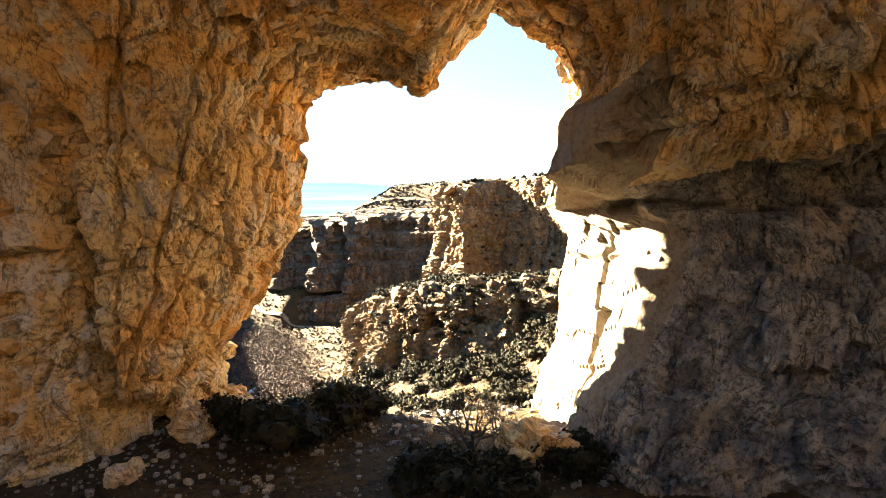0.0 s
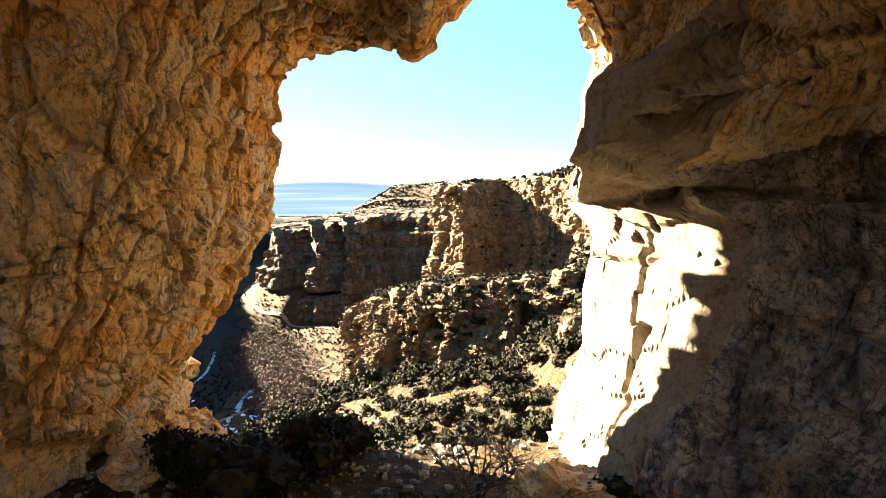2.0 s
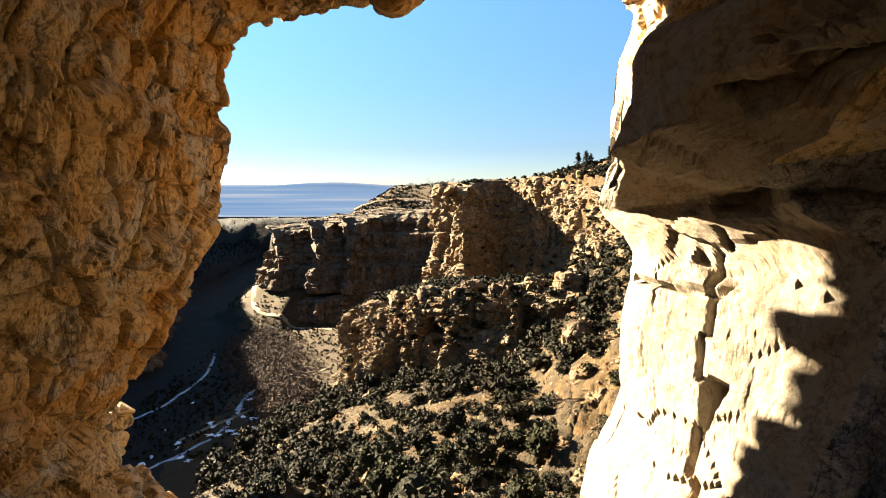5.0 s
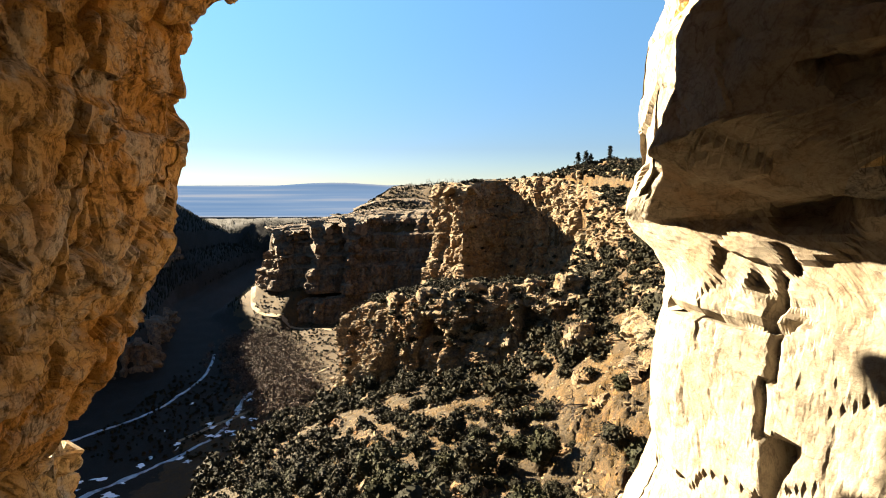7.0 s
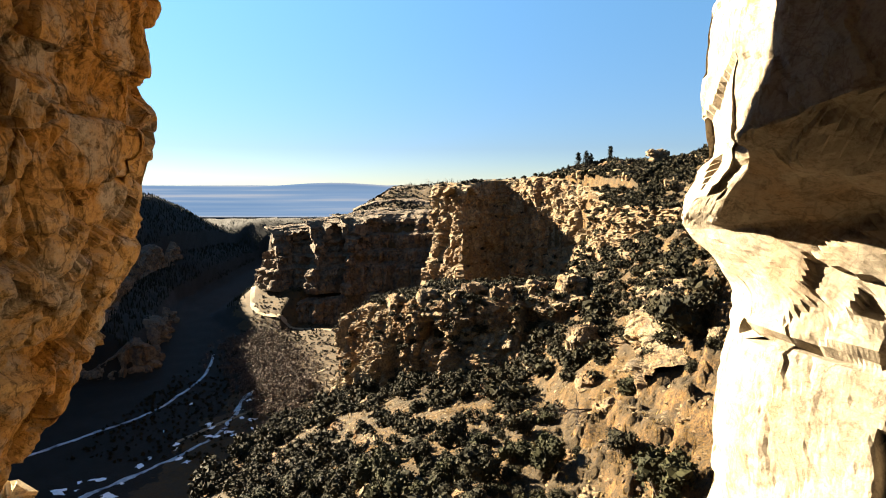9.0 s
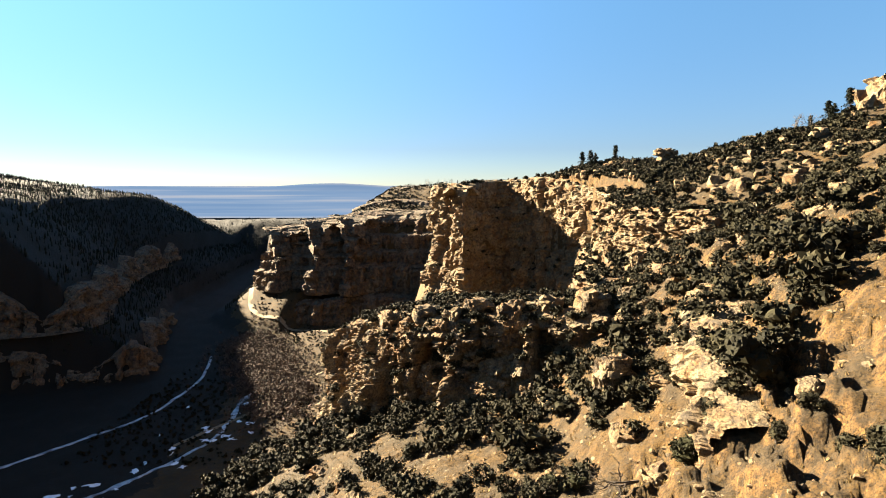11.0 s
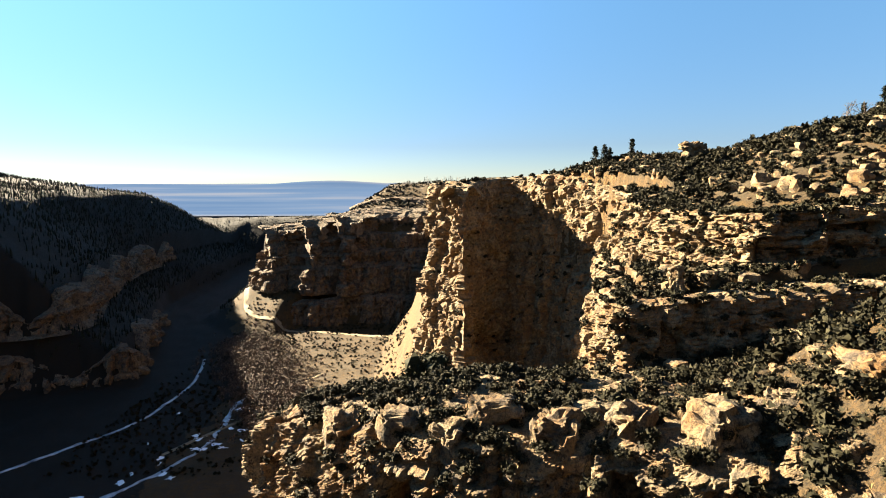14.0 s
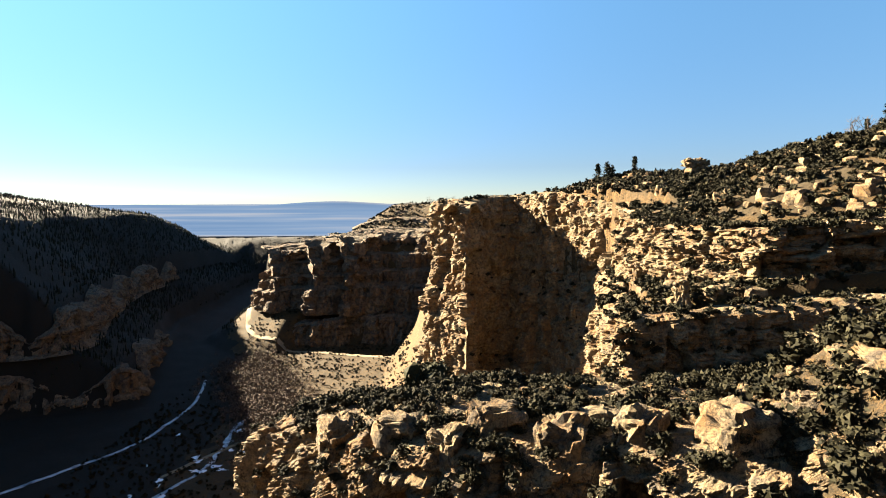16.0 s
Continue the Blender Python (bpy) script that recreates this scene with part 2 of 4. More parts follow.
def ground_material():
    k = Mat("dry_slope_ground", 0.95)
    fine = k.noise(3.0, 9, 0.7)
    mid = k.noise(0.35, 7, 0.65)
    big = k.noise(0.03, 7, 0.6)
    grass = k.mix(mid, (0.0450, 0.0225, 0.0045), (0.0886, 0.0490, 0.0103))
    grass = k.mix(k.ramp(fine, (0.42, 1.0), (0.56, 0.0)), grass, (0.0323, 0.0192, 0.0058))
    grass = k.mix(k.ramp(k.noise(1.1, 7, 0.7), (0.5, 0.0), (0.62, 0.8)), grass, (0.0640, 0.0384, 0.0108))
    scree = k.mix(fine, (0.0105, 0.0072, 0.0034), (0.0672, 0.0447, 0.0198))
    c = k.mix(k.ramp(k.noise(0.12, 8, 0.7), (0.44, 0.0), (0.53, 1.0)), grass, scree)
    c = k.mix(k.ramp(k.up(), (0.55, 1.0), (0.8, 0.0)), c, k.mix(k.ramp(k.noise(1.6, 9, 0.75), (0.42, 0.0), (0.58, 1.0)), (0.0240, 0.0145, 0.0056), (0.1144, 0.0619, 0.0185)))
    c = k.mix(k.ramp(big, (0.5, 0.0), (0.62, 0.6)), c, (0.0304, 0.0214, 0.0090))
    # forest floor across the canyon, with that side's shade painted into its colour
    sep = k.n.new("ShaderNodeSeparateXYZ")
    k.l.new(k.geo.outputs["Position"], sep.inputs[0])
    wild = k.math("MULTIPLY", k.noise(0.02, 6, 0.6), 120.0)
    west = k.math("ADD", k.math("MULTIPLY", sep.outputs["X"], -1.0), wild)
    # valley bottom: the canyon side's shadow is painted as dark ground
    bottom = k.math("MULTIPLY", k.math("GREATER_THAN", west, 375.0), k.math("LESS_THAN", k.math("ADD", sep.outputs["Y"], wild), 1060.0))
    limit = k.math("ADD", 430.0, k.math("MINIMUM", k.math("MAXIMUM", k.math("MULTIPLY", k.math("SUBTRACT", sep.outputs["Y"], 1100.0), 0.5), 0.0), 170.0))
    duff_shade = k.math("MAXIMUM", k.math("GREATER_THAN", sep.outputs["Y"], 1950.0), k.math("MAXIMUM", bottom, k.math("GREATER_THAN", west, limit)))
    c = k.mix(k.math("MULTIPLY", duff_shade, 0.97), c, k.mix(mid, (0.0039, 0.0033, 0.0028), (0.0105, 0.0077, 0.0047)))
    c = k.mix(k.ramp(k.noise(9.0, 6, 0.75), (0.4, 0.85), (0.52, 0.0)), c, (0.0090, 0.0070, 0.0045))
    k.bump(k.math("ADD", fine, k.math("MULTIPLY", mid, 2.0)), 1.0, 0.3)
    return k.color(c)


m_ground = ground_material()

# ---- the ground ----


def height(x, y):
    """The lie of the land."""
    p = np.stack([x, y, np.zeros_like(x)], 1)
    r = np.hypot(x, y)
    # slope below the arch
    z = table(x, -400, -330, -200, -325, -120, -200, -60, -96, -38, -54, -25, -30, -14, -24.5, -5, -21.3, 9, -17.8, 16, -12.5, 26, -4.5, 31, -3, 45, 5, 70, 17, 200, 60, 400, 80)
    z = z - (y - 45) * table(x, -40, 0.0, -20, 0.16, 8, 0.14, 20, 0.05, 60, 0.0)
    # it drops from the ledge under the arch
    near = table(y, 8.6, 1.0, 12, 0.62, 20, 0.2, 32, 0.0)
    # unseen rises beside and behind the ledge are added to bounce and block light
    ledge = -3.5 + 0.03 * x + table(x, -200, 50, -40, 22, -17, 13, -7, 0, 8, 0, 17, 14, 40, 24, 200, 60) * smooth(4, -1, y) + np.where(y < 0, 0.05 * y, 0) + 0.55 * np.maximum(-7 - y, 0) * (abs(x) < 60)
    z = z * (1 - near) + np.where(abs(x) < 40, ledge, np.minimum(z, ledge)) * near
    # spur
    front = 5.0 + table(x, -16, 97, -13, 91, -8, 84, -3, 79, 4, 75.5, 8, 75, 14, 73, 24, 70)
    top = table(x, -18, -31, -13, -22.5, -10, -19, -8, -17.4, 0, -15, 8, -14.3, 14, -13.3, 20, -11.2, 30, -7)
    inside = smooth(0, 1.6, y - front) * (1 - smooth(14, 30, y - front)) * smooth(-12, -7, x) * (1 - smooth(26, 34, x))
    z = z + np.maximum(top - 1.2 - z, 0) * inside
    # gully behind the spur
    gully = table(x, -200, -330, -120, -215, -40, -84, 0, -46, 25, -38, 45, -37, 90, -30, 160, -12, 300, 20)
    gully = gully - (y - 130) * table(x, -60, 0.5, 10, 0.3, 50, 0.03, 100, 0.0)
    start = table(x, 5, 88, 26, 73)
    gully = gully - 0.6 * np.maximum(y - 185, 0) * smooth(0, 14, x) * (1 - smooth(62, 74, x)) * (y < 420)
    z = z + (gully - z) * smooth(start, start + table(x, 0, 34, 26, 26), y) * (y > 0)
    # hillside above the cliffs, and the bench below them
    hill = -6 + 0.28 * (x - 76) + 0.105 * (np.minimum(y, 325) - 172) - 0.16 * np.maximum(y - 325, 0)
    hill = np.minimum(hill, table(x, 0, -2, 60, 7, 89, 11.5, 97, 10.5, 140, 15.5, 150, 20, 158, 24, 178, 34, 300, 50) - 0.1 * np.maximum(y - 330, 0))
    hill = hill + 4.5 * np.exp(-(((y - 232) / 17) ** 2)) * smooth(92, 112, x) - 0.18 * np.maximum(y - 255, 0) * smooth(100, 140, x)
    bench = -26 + 0.16 * (x - 38) + 0.02 * (y - 170) - 0.16 * np.maximum(y - 190, 0)
    edge_b = 5 + table(x, 30, 178, 38, 170, 60, 166, 90, 164, 130, 157, 200, 138)
    on_bench = smooth(0, 3, y - edge_b) * smooth(43, 47, x - 0.22 * (y - 170)) * (y > 100)
    z = z + np.maximum(bench - z, 0) * on_bench
    edge_h = 5 + table(x, 50, 340, 60, 238, 68, 188, 76, 180, 92, 175, 120, 169, 200, 150)
    on_hill = smooth(0, 4, y - edge_h) * smooth(67, 73, x) * (y > 100)
    z = z + np.maximum(hill - 5.5 * (1 - smooth(0, 30, y - edge_h)) - 7 * (1 - smooth(66, 96, x)) - z, 0) * on_hill
    # butte and what lies behind
    edge_u = table(x, -6, 390, 0, 345, 8, 332, 22, 334, 34, 344, 55, 318, 70, 280, 80, 240)
    butte = np.minimum(hill, table(x, -4, -14, 8, -5, 22, -2, 60, 4, 120, 26))
    on_butte = smooth(0, 8, y - edge_u) * smooth(0, 6, x - 0.1 * (y - 330)) * (1 - smooth(700, 1000, y))
    z = z + np.maximum(butte - z, 0) * on_butte
    # valley floor
    floor = -318 + 5 * fbm(p * 0.004, 4, 3)
    west = table(x, -260, 1, -60, 0) * (y > 60)
    z = np.maximum(z, floor - 40 * (1 - west))
    deep = smooth(420, 620, y) * (1 - smooth(2300, 2700, y))
    side = table(x, -200, -318, -110, -314, -60, -250, 0, -70, 100, -20, 400, -10)
    z = z + (side - z) * deep * (1 - smooth(0, 1, on_butte))
    # mesa: talus, shoulder, upper slope, rim
    foot = table(x, -520, 1700, -450, 1395, -430, 1330, -330, 1275, -240, 1265, -150, 1240, -60, 1210, 60, 1150, 300, 1100)
    d = y - foot
    m = table(d, -10, -318, 0, -316, 100, -300, 112, -262, 126, -250, 140, -130, 150, -106, 190, -86, 300, -30, 318, -14, 350, -8)
    lower = table(x, -470, -60, -430, -30, -300, -8, -200, 0, -140, 0, 200, 0)
    m = m + lower * smooth(120, 150, d)
    m = np.where(d > 190, np.minimum(m, table(x, -430, -150, -300, -96, -240, -84, -215, -60, -160, -24, -140, -7)), m)
    z = np.where((y > 1000) & (y < 2700) & (x > -560), np.maximum(z, m * (1 - smooth(2200, 2600, y)) - 140 * smooth(2200, 2600, y)), z)
    # talus under the mesa cliff
    px, py = (-455, -440, -400, -330, -240, -150), (1560, 1420, 1375, 1355, 1348, 1325)
    dist = np.full(len(x), 1e9)
    for k in range(5):
        ax, ay, bx, by = px[k], py[k], px[k + 1] - px[k], py[k + 1] - py[k]
        t = np.clip(((x - ax) * bx + (y - ay) * by) / (bx * bx + by * by), 0, 1)
        dist = np.minimum(dist, np.hypot(x - ax - t * bx, y - ay - t * by))
    talus = -240 - dist * table(x, -360, 0.6, -330, 0.95, -300, 2.4) + 5 * fbm(p * 0.02, 3, 12)
    z = np.where((y > 1100) & (y < 1900), np.maximum(z, talus), z)
    # far side of the canyon
    xf = table(y, 0, -1000, 600, -900, 850, -720, 900, -600, 940, -482, 1150, -550, 1500, -670, 2200, -720)
    u = xf - x
    w = table(u, -30, 0, 0, 3, 30, 20, 38, 46, 80, 68, 130, 88, 142, 140, 205, 184, 305, 244, 340, 250, 1500, 253)
    # left of the view the wall is raised, unseen, to shadow the valley
    w = w * table(y, 1350, 1.0, 1600, 1.07, 1900, 1.15, 2100, 1.1, 2300, 0.9, 2500, 0.5) * (1 + 0.2 * smooth(0.5, 0.78, -x / np.maximum(y, 1)) + 0.8 * smooth(0.84, 1.02, -x / np.maximum(y, 1))) - 318
    z = np.where((x < -300) & (y > -600) & (y < 2600), np.maximum(z, w), z)
    # foothills and plain
    far = smooth(2300, 2700, y)
    hills = -150 + 22 * fbm(p * 0.003, 3, 5)
    plain = table(y, 2600, -150, 3000, -200, 4960, -60) + 4 * fbm(p * 0.004, 3, 9)
    z = np.where(y > 2300, z * (1 - far) + np.where(y > 2750, plain, hills) * far, z)
    # rock ledges on the near slope
    patch = smooth(-0.12, 0.2, fbm(p * 0.07, 3, 36)) * smooth(3, 10, x) * smooth(22, 30, y) * (1 - smooth(82, 100, y)) * (1 - smooth(60, 90, x))
    q = z / 1.8 + 0.7 * fbm(p * 0.12, 3, 37)
    fr = q - np.floor(q)
    z = z + patch * 1.8 * (smooth(0.35, 0.9, fr) - fr) * 0.6
    near_rock = (r > 14) & (r < 130) & (z > -40)
    idx = np.where(near_rock)[0]
    if len(idx):
        b1, j1 = blocks(p[idx] / 1.7 + 0.2 * fbm(p[idx] * 0.8, 2, 39)[:, None], 38, 0.9)
        b2, j2 = blocks(p[idx] / 0.75, 48, 0.9)
        z[idx] = z[idx] + (0.1 + 0.3 * patch[idx]) * (b1 - 0.4 * j1) + (0.05 + 0.12 * patch[idx]) * (b2 - 0.4 * j2)
    # unevenness grows with distance
    z = z + 0.12 * fbm(p * 1.3, 4, 31) * smooth(5, 9, r) + 0.5 * fbm(p * 0.21, 4, 32) * smooth(11, 30, r) + 2.2 * fbm(p * 0.045, 4, 33) * smooth(90, 200, r)
    z = z + 12 * fbm(p * 0.009, 5, 34) * smooth(500, 900, r) * (z > -305) * (y < 2700)
    return z


def build_ground():
    ang = np.concatenate([np.linspace(-42, 42, 401), np.linspace(43, 317, 71)[1:-1]])
    rad = np.concatenate([np.arange(0.5, 6, 0.3), np.arange(6, 14, 0.09), np.arange(14, 130, 0.4), np.geomspace(130, 4990, 230)])
    a, r = np.meshgrid(np.radians(ang), rad, indexing="ij")
    x, y = (np.sin(a) * r).ravel(), (np.cos(a) * r).ravel()
    v = np.stack([x, y, height(x, y)], 1)
    f = grid_faces(len(ang), len(rad), wrap=True)
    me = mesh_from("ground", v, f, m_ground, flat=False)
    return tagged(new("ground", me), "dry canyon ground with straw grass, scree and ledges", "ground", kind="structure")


# ---- rock faces ----


def turned(p, degrees):
    """The points, turned about the y axis."""
    c, d = math.cos(radians(degrees)), math.sin(radians(degrees))
    return np.stack([p[:, 0] * c + p[:, 2] * d, p[:, 1], p[:, 2] * c - p[:, 0] * d], 1)


def relief(p, sizes):
    """The depth of broken rock at the points p. Rows: ("soft", size, depth, seed), ("strata", thickness, depth, seed), ("cells", (x, y, z), depth, seed, lean, joint)."""
    d = np.zeros(len(p))
    for kind, size, depth, seed, *more in sizes:
        if kind == "soft":
            d = d + depth * fbm(p / size, 4, seed)
        elif kind == "strata":
            q = np.stack([p[:, 0] * 0.04 / size, p[:, 1] * 0.04 / size, p[:, 2] / size + 0.4 * fbm(p / (size * 6), 2, seed + 5)], 1)
            v = vnoise(q, seed)
            d = d + depth * np.sign(v) * abs(v) ** 0.5
        else:
            lean, joint = (list(more) + [0, 0.4])[:2] if len(more) < 2 else more[:2]
            q = turned(p, lean) / np.array(size)
            s = max(size) * 2.0
            warp = np.stack([fbm(p / s, 3, seed + o) for o in (40, 41, 42)], 1) * 0.3
            v, j = blocks(q + warp, seed, 0.9)
            d = d + depth * (v - joint * j)
    return d


def rock_face(name, g, material, sizes, flat=True, wrap=False, weight=None, drop_steep=0.0):
    """A rock surface: the grid g (nu, nv, 3), broken up by relief(). weight: how much of it, over the grid."""
    nu, nv = g.shape[:2]
    n = grid_normals(g, wrap)
    n[..., 2] *= 1 - drop_steep
    n = n.reshape(-1, 3)
    p = g.reshape(-1, 3)
    d = relief(p, sizes)
    if weight is not None:
        d = d * weight.ravel()
    p = p + n * d[:, None]
    return p, grid_faces(nu, nv, wrap)


def cliff_grid(plan, profile, nu, nv, base, top):
    """A sheet that follows the plan line; profile rows (share of the height, metres set back); base and top: heights along the line."""
    line = spline(plan, nu)
    t = np.gradient(line, axis=0)
    t /= np.linalg.norm(t, axis=1, keepdims=True)
    back = np.stack([-t[:, 1], t[:, 0]], 1)
    s = np.linspace(0, 1, nu)
    zb, zt = np.interp(s, np.linspace(0, 1, len(base)), base), np.interp(s, np.linspace(0, 1, len(top)), top)
    prof = np.array(profile, float)
    hm = float(np.mean(zt - zb))
    seg = np.concatenate([[0], np.cumsum(np.hypot(np.diff(prof[:, 0]) * hm, np.diff(prof[:, 1])))])
    at = np.linspace(0, seg[-1], nv)
    hf, sb = np.interp(at, seg, prof[:, 0]), np.interp(at, seg, prof[:, 1])
    g = np.zeros((nu, nv, 3))
    g[:, :, :2] = line[:, None] + back[:, None] * sb[None, :, None]
    g[:, :, 2] = zb[:, None] + (zt - zb)[:, None] * hf[None]
    return g


def arch_grid(nu=660, nv=330):
    """The rock round the opening: rings from the outer face through the throat to the inner face."""
    cx, cz = 0.05, -0.75
    outline = [(0.74, 2.54), (0.45, 2.3), (0.2, 2.02), (0.04, 1.8), (-0.12, 1.5), (-0.3, 1.27), (-0.52, 1.35), (-0.78, 1.46), (-1.2, 1.52), (-1.6, 1.58), (-2.02, 1.46), (-2.3, 1.08),
               (-2.26, 0.72), (-2.34, 0.52), (-2.2, 0.3), (-2.31, -0.08), (-2.5, -0.64), (-2.7, -1.03), (-2.93, -1.42), (-3.2, -1.9), (-3.42, -2.4), (-3.95, -3.4), (-2.8, -4.5), (0, -4.7),
               (1.5, -4.5), (1.66, -3.6), (1.78, -2.8), (1.81, -1.6), (1.87, -1.05), (1.9, -0.8), (1.67, -0.42), (1.6, -0.25), (1.55, 0), (1.63, 0.4), (1.68, 0.85), (1.82, 1.25), (1.8, 1.5), (1.62, 1.9), (1.25, 2.13)]
    ring = spline(outline, nu + 1, closed=True)[:-1]
    off = ring - np.array([cx, cz])
    rad = np.linalg.norm(off, axis=1)
    dirs = off / rad[:, None]
    right, left, up, down = (np.clip(v, 0, 1) ** 2 for v in (dirs[:, 0], -dirs[:, 0], dirs[:, 1], -dirs[:, 1]))
    # how deep in the wall the narrowest line of the throat lies
    y_left = table(ring[:, 1], -3.4, 9.55, -1.9, 9.75, 0.3, 9.75, 0.8, 9.75, 1.2, 9.75, 1.45, 9.65, 1.6, 9.45)
    y_right = table(ring[:, 1], -3.5, 8.8, -2.3, 8.75, -1.6, 8.75, -1.05, 8.75, -0.8, 8.85, -0.42, 9.3, -0.25, 9.0, 0.0, 8.5, 0.4, 8.7, 2.2, 8.6)
    s = smooth(-1.6, -0.3, ring[:, 0])
    yt = y_left * (1 - s) + np.where(ring[:, 0] > 0.3, y_right, 8.15 + 0.45 * smooth(-0.3, 0.6, ring[:, 0])) * s
    # profiles from the throat to the inner face: how far back, how far out
    ways = [(left, (0, 0.2, 0.6, 0.75, 0.85, 0.95, 1.1, 1.3, 1.6, 2), (0, 0.6, 1.8, 2.2, 2.5, 2.65, 2.75, 2.9, 3.4, 4.5), (0, 0.1, 0.35, 0.6, 0.95, 1.4, 2.0, 3.5, 6, 10)),
            (right, (0, 0.12, 0.25, 0.5, 0.7, 0.85, 1.0, 1.3, 1.6, 2), (0, 0.3, 0.75, 1.35, 1.9, 2.3, 2.6, 2.9, 3.3, 4.1), (0, 0.07, 0.38, 0.85, 1.4, 1.9, 2.6, 4.2, 6.5, 10)),
            # upwards an unseen roof is added over the camera to block sky light
            (up, (0, 0.13, 0.33, 0.67, 1, 1.5, 2), (0, 0.4, 1, 2, 3, 6.5, 10.7), (0, 0.12, 0.4, 0.9, 1.45, 2.8, 4.2)),
            (down, (0, 1, 2), (0, 3, 4), (0, 0, 9))]
    w = np.linspace(0, 1, nv)
    k = table(w, 0, -1, 0.07, -0.4, 0.15, 0.0, 0.74, 1.1, 1.0, 2.0)
    g = np.zeros((nu, nv, 3))
    for j in range(nv):
        if k[j] <= 0:
            o = -k[j]
            deep = (0.34 + 0.65 * up - 0.24 * left) * min(1, o / 0.4)
            rr = rad + (0.3 * left + 0.2) * deep + 0.03 + 11 * max(0, o - 0.4) ** 1.2
            yy = yt + deep + (1.2 - 3.2 * left) * max(0, o - 0.4)
        else:
            rr = rad + sum(share * np.interp(k[j], ks, es) for share, ks, ds, es in ways)
            yy = yt - sum(share * np.interp(k[j], ks, ds) for share, ks, ds, es in ways)
        g[:, j, 0] = cx + dirs[:, 0] * rr
        g[:, j, 1] = yy
        g[:, j, 2] = cz + dirs[:, 1] * rr
    g[:, :, 2] = np.maximum(g[:, :, 2], -5.2)
    x, y, z = g[..., 0].copy(), g[..., 1].copy(), g[..., 2].copy()
    on_right, on_left = smooth(0.9, 1.7, x), smooth(0.9, 2.0, -x)
    # the right side: a swelling block above, a tall smooth face below, shelving lobes towards the inside
    block = 0.36 * smooth(7.2, 7.55, y) * (1 - smooth(7.95, 8.4, y)) * smooth(-0.4, -0.08, z + 0.5 * (7.9 - y)) * (1 - smooth(0.75, 1.25, z))
    recess = -0.14 * np.exp(-(((y - 7.7) / 0.9) ** 2) - ((z + 0.65) / 0.3) ** 2)
    foot = 0.22 * smooth(-2.2, -3.0, z)
    g[..., 0] -= on_right * (block + recess + foot)
    lobe = 0.55 * smooth(0.25, 0.6, z + 0.12 * (x - 2.6)) + 0.35 * smooth(0.95, 1.15, z - 0.1 * (x - 2.6)) + 0.3 * smooth(1.8, 2.0, z)
    g[..., 1] -= on_right * lobe * (1 - smooth(7.2, 7.7, y)) * (1 - 0.6 * up[:, None])
    # the left side: belly with an undercut, and an open joint in the wall
    belly = 0.25 * np.exp(-(((z + 2.1) / 0.6) ** 2) - ((x + 3.6) / 0.7) ** 2) - 0.55 * smooth(-2.75, -3.0, z) * smooth(0.4, 0.0, abs(x + 3.7) - 0.7)
    gap = -0.45 * np.exp(-(((x + 4.55 + 0.08 * z) / 0.13) ** 2)) * smooth(1.2, 0.2, z)
    g[..., 1] -= on_left * (belly + gap)
    return g


def joints(p):
    """Single cracks, ledges and the niche of the right-hand face: the depth by which they cut in."""
    x, y, z = p[:, 0], p[:, 1], p[:, 2]
    wob = 0.05 * fbm(p * 2.2, 3, 77)
    right = x > 0.8
    d = np.zeros(len(p))

    def cut(dist, width, depth, where):
        return depth * np.exp(-((dist / width) ** 2)) * where

    line = y - (8.09 + 0.27 * (z + 0.9)) + wob + 0.03 * np.sign(np.sin(z * 9))
    d += cut(line, 0.022, 0.11, right & (z < -0.5) & (z > -3.0))
    niche = smooth(0.0, 0.03, y - 7.69 + 0.12 * (z + 1.72) - wob * 0.4) * (1 - smooth(0.17, 0.2, y - 7.69 - 0.27 * (z + 1.72))) * smooth(-2.75, -2.5, z) * (1 - smooth(-1.73, -1.70, z))
    d += 0.3 * niche * right
    d += cut(z + 1.02 + wob + 0.04 * (y - 8), 0.025, 0.12, right & (y > 7.95) & (y < 8.9))
    d += cut(z + 0.86 + 0.5 * wob - 0.5 * (y - 8.1), 0.05, 0.1, right & (y > 7.9) & (y < 8.3))
    d += cut(z + 0.25 + 2 * wob + 0.1 * (y - 7), 0.06, 0.22, right & (y < 8.2))
    d += cut(z - 0.55 + 2 * wob + 0.2 * (y - 6.5), 0.05, 0.16, right & (y < 7.3))
    hollow = 0.45 * np.exp(-(((x - 3.1) / 0.16) ** 2) - ((z + 2.75) / 0.2) ** 2) + 0.25 * np.exp(-(((x - 2.95) / 0.14) ** 2) - ((z + 2.3) / 0.07) ** 2)
    d += hollow * right
    left = x < -0.8
    for k, (a, b) in enumerate(((7.35, 0.35), (7.75, 0.3), (8.2, 0.42), (8.6, 0.3))):
        d += cut(y - a - b * z * 0.6 + 2.2 * wob, 0.018, 0.09, left & (vnoise(p * 0.9 + 3 * k, 60 + k) > -0.2))
    for k, a in enumerate((-1.75, -1.05, -0.35, 0.35)):
        d += cut(z - a + 2.5 * wob - 0.12 * (y - 7.5), 0.018, 0.07, left & (vnoise(p * 1.1 + 5 * k, 70 + k) > 0.0))
    for k, (a, b) in enumerate(((3.35, 0.25), (3.9, 0.1), (4.2, 0.3), (5.2, 0.05), (6.0, 0.2))):
        d += cut(x + a - b * z + 2.2 * wob, 0.02, 0.1, left & (y < 7.8) & (vnoise(p * 0.8 + 7 * k, 80 + k) > -0.3))
    return d


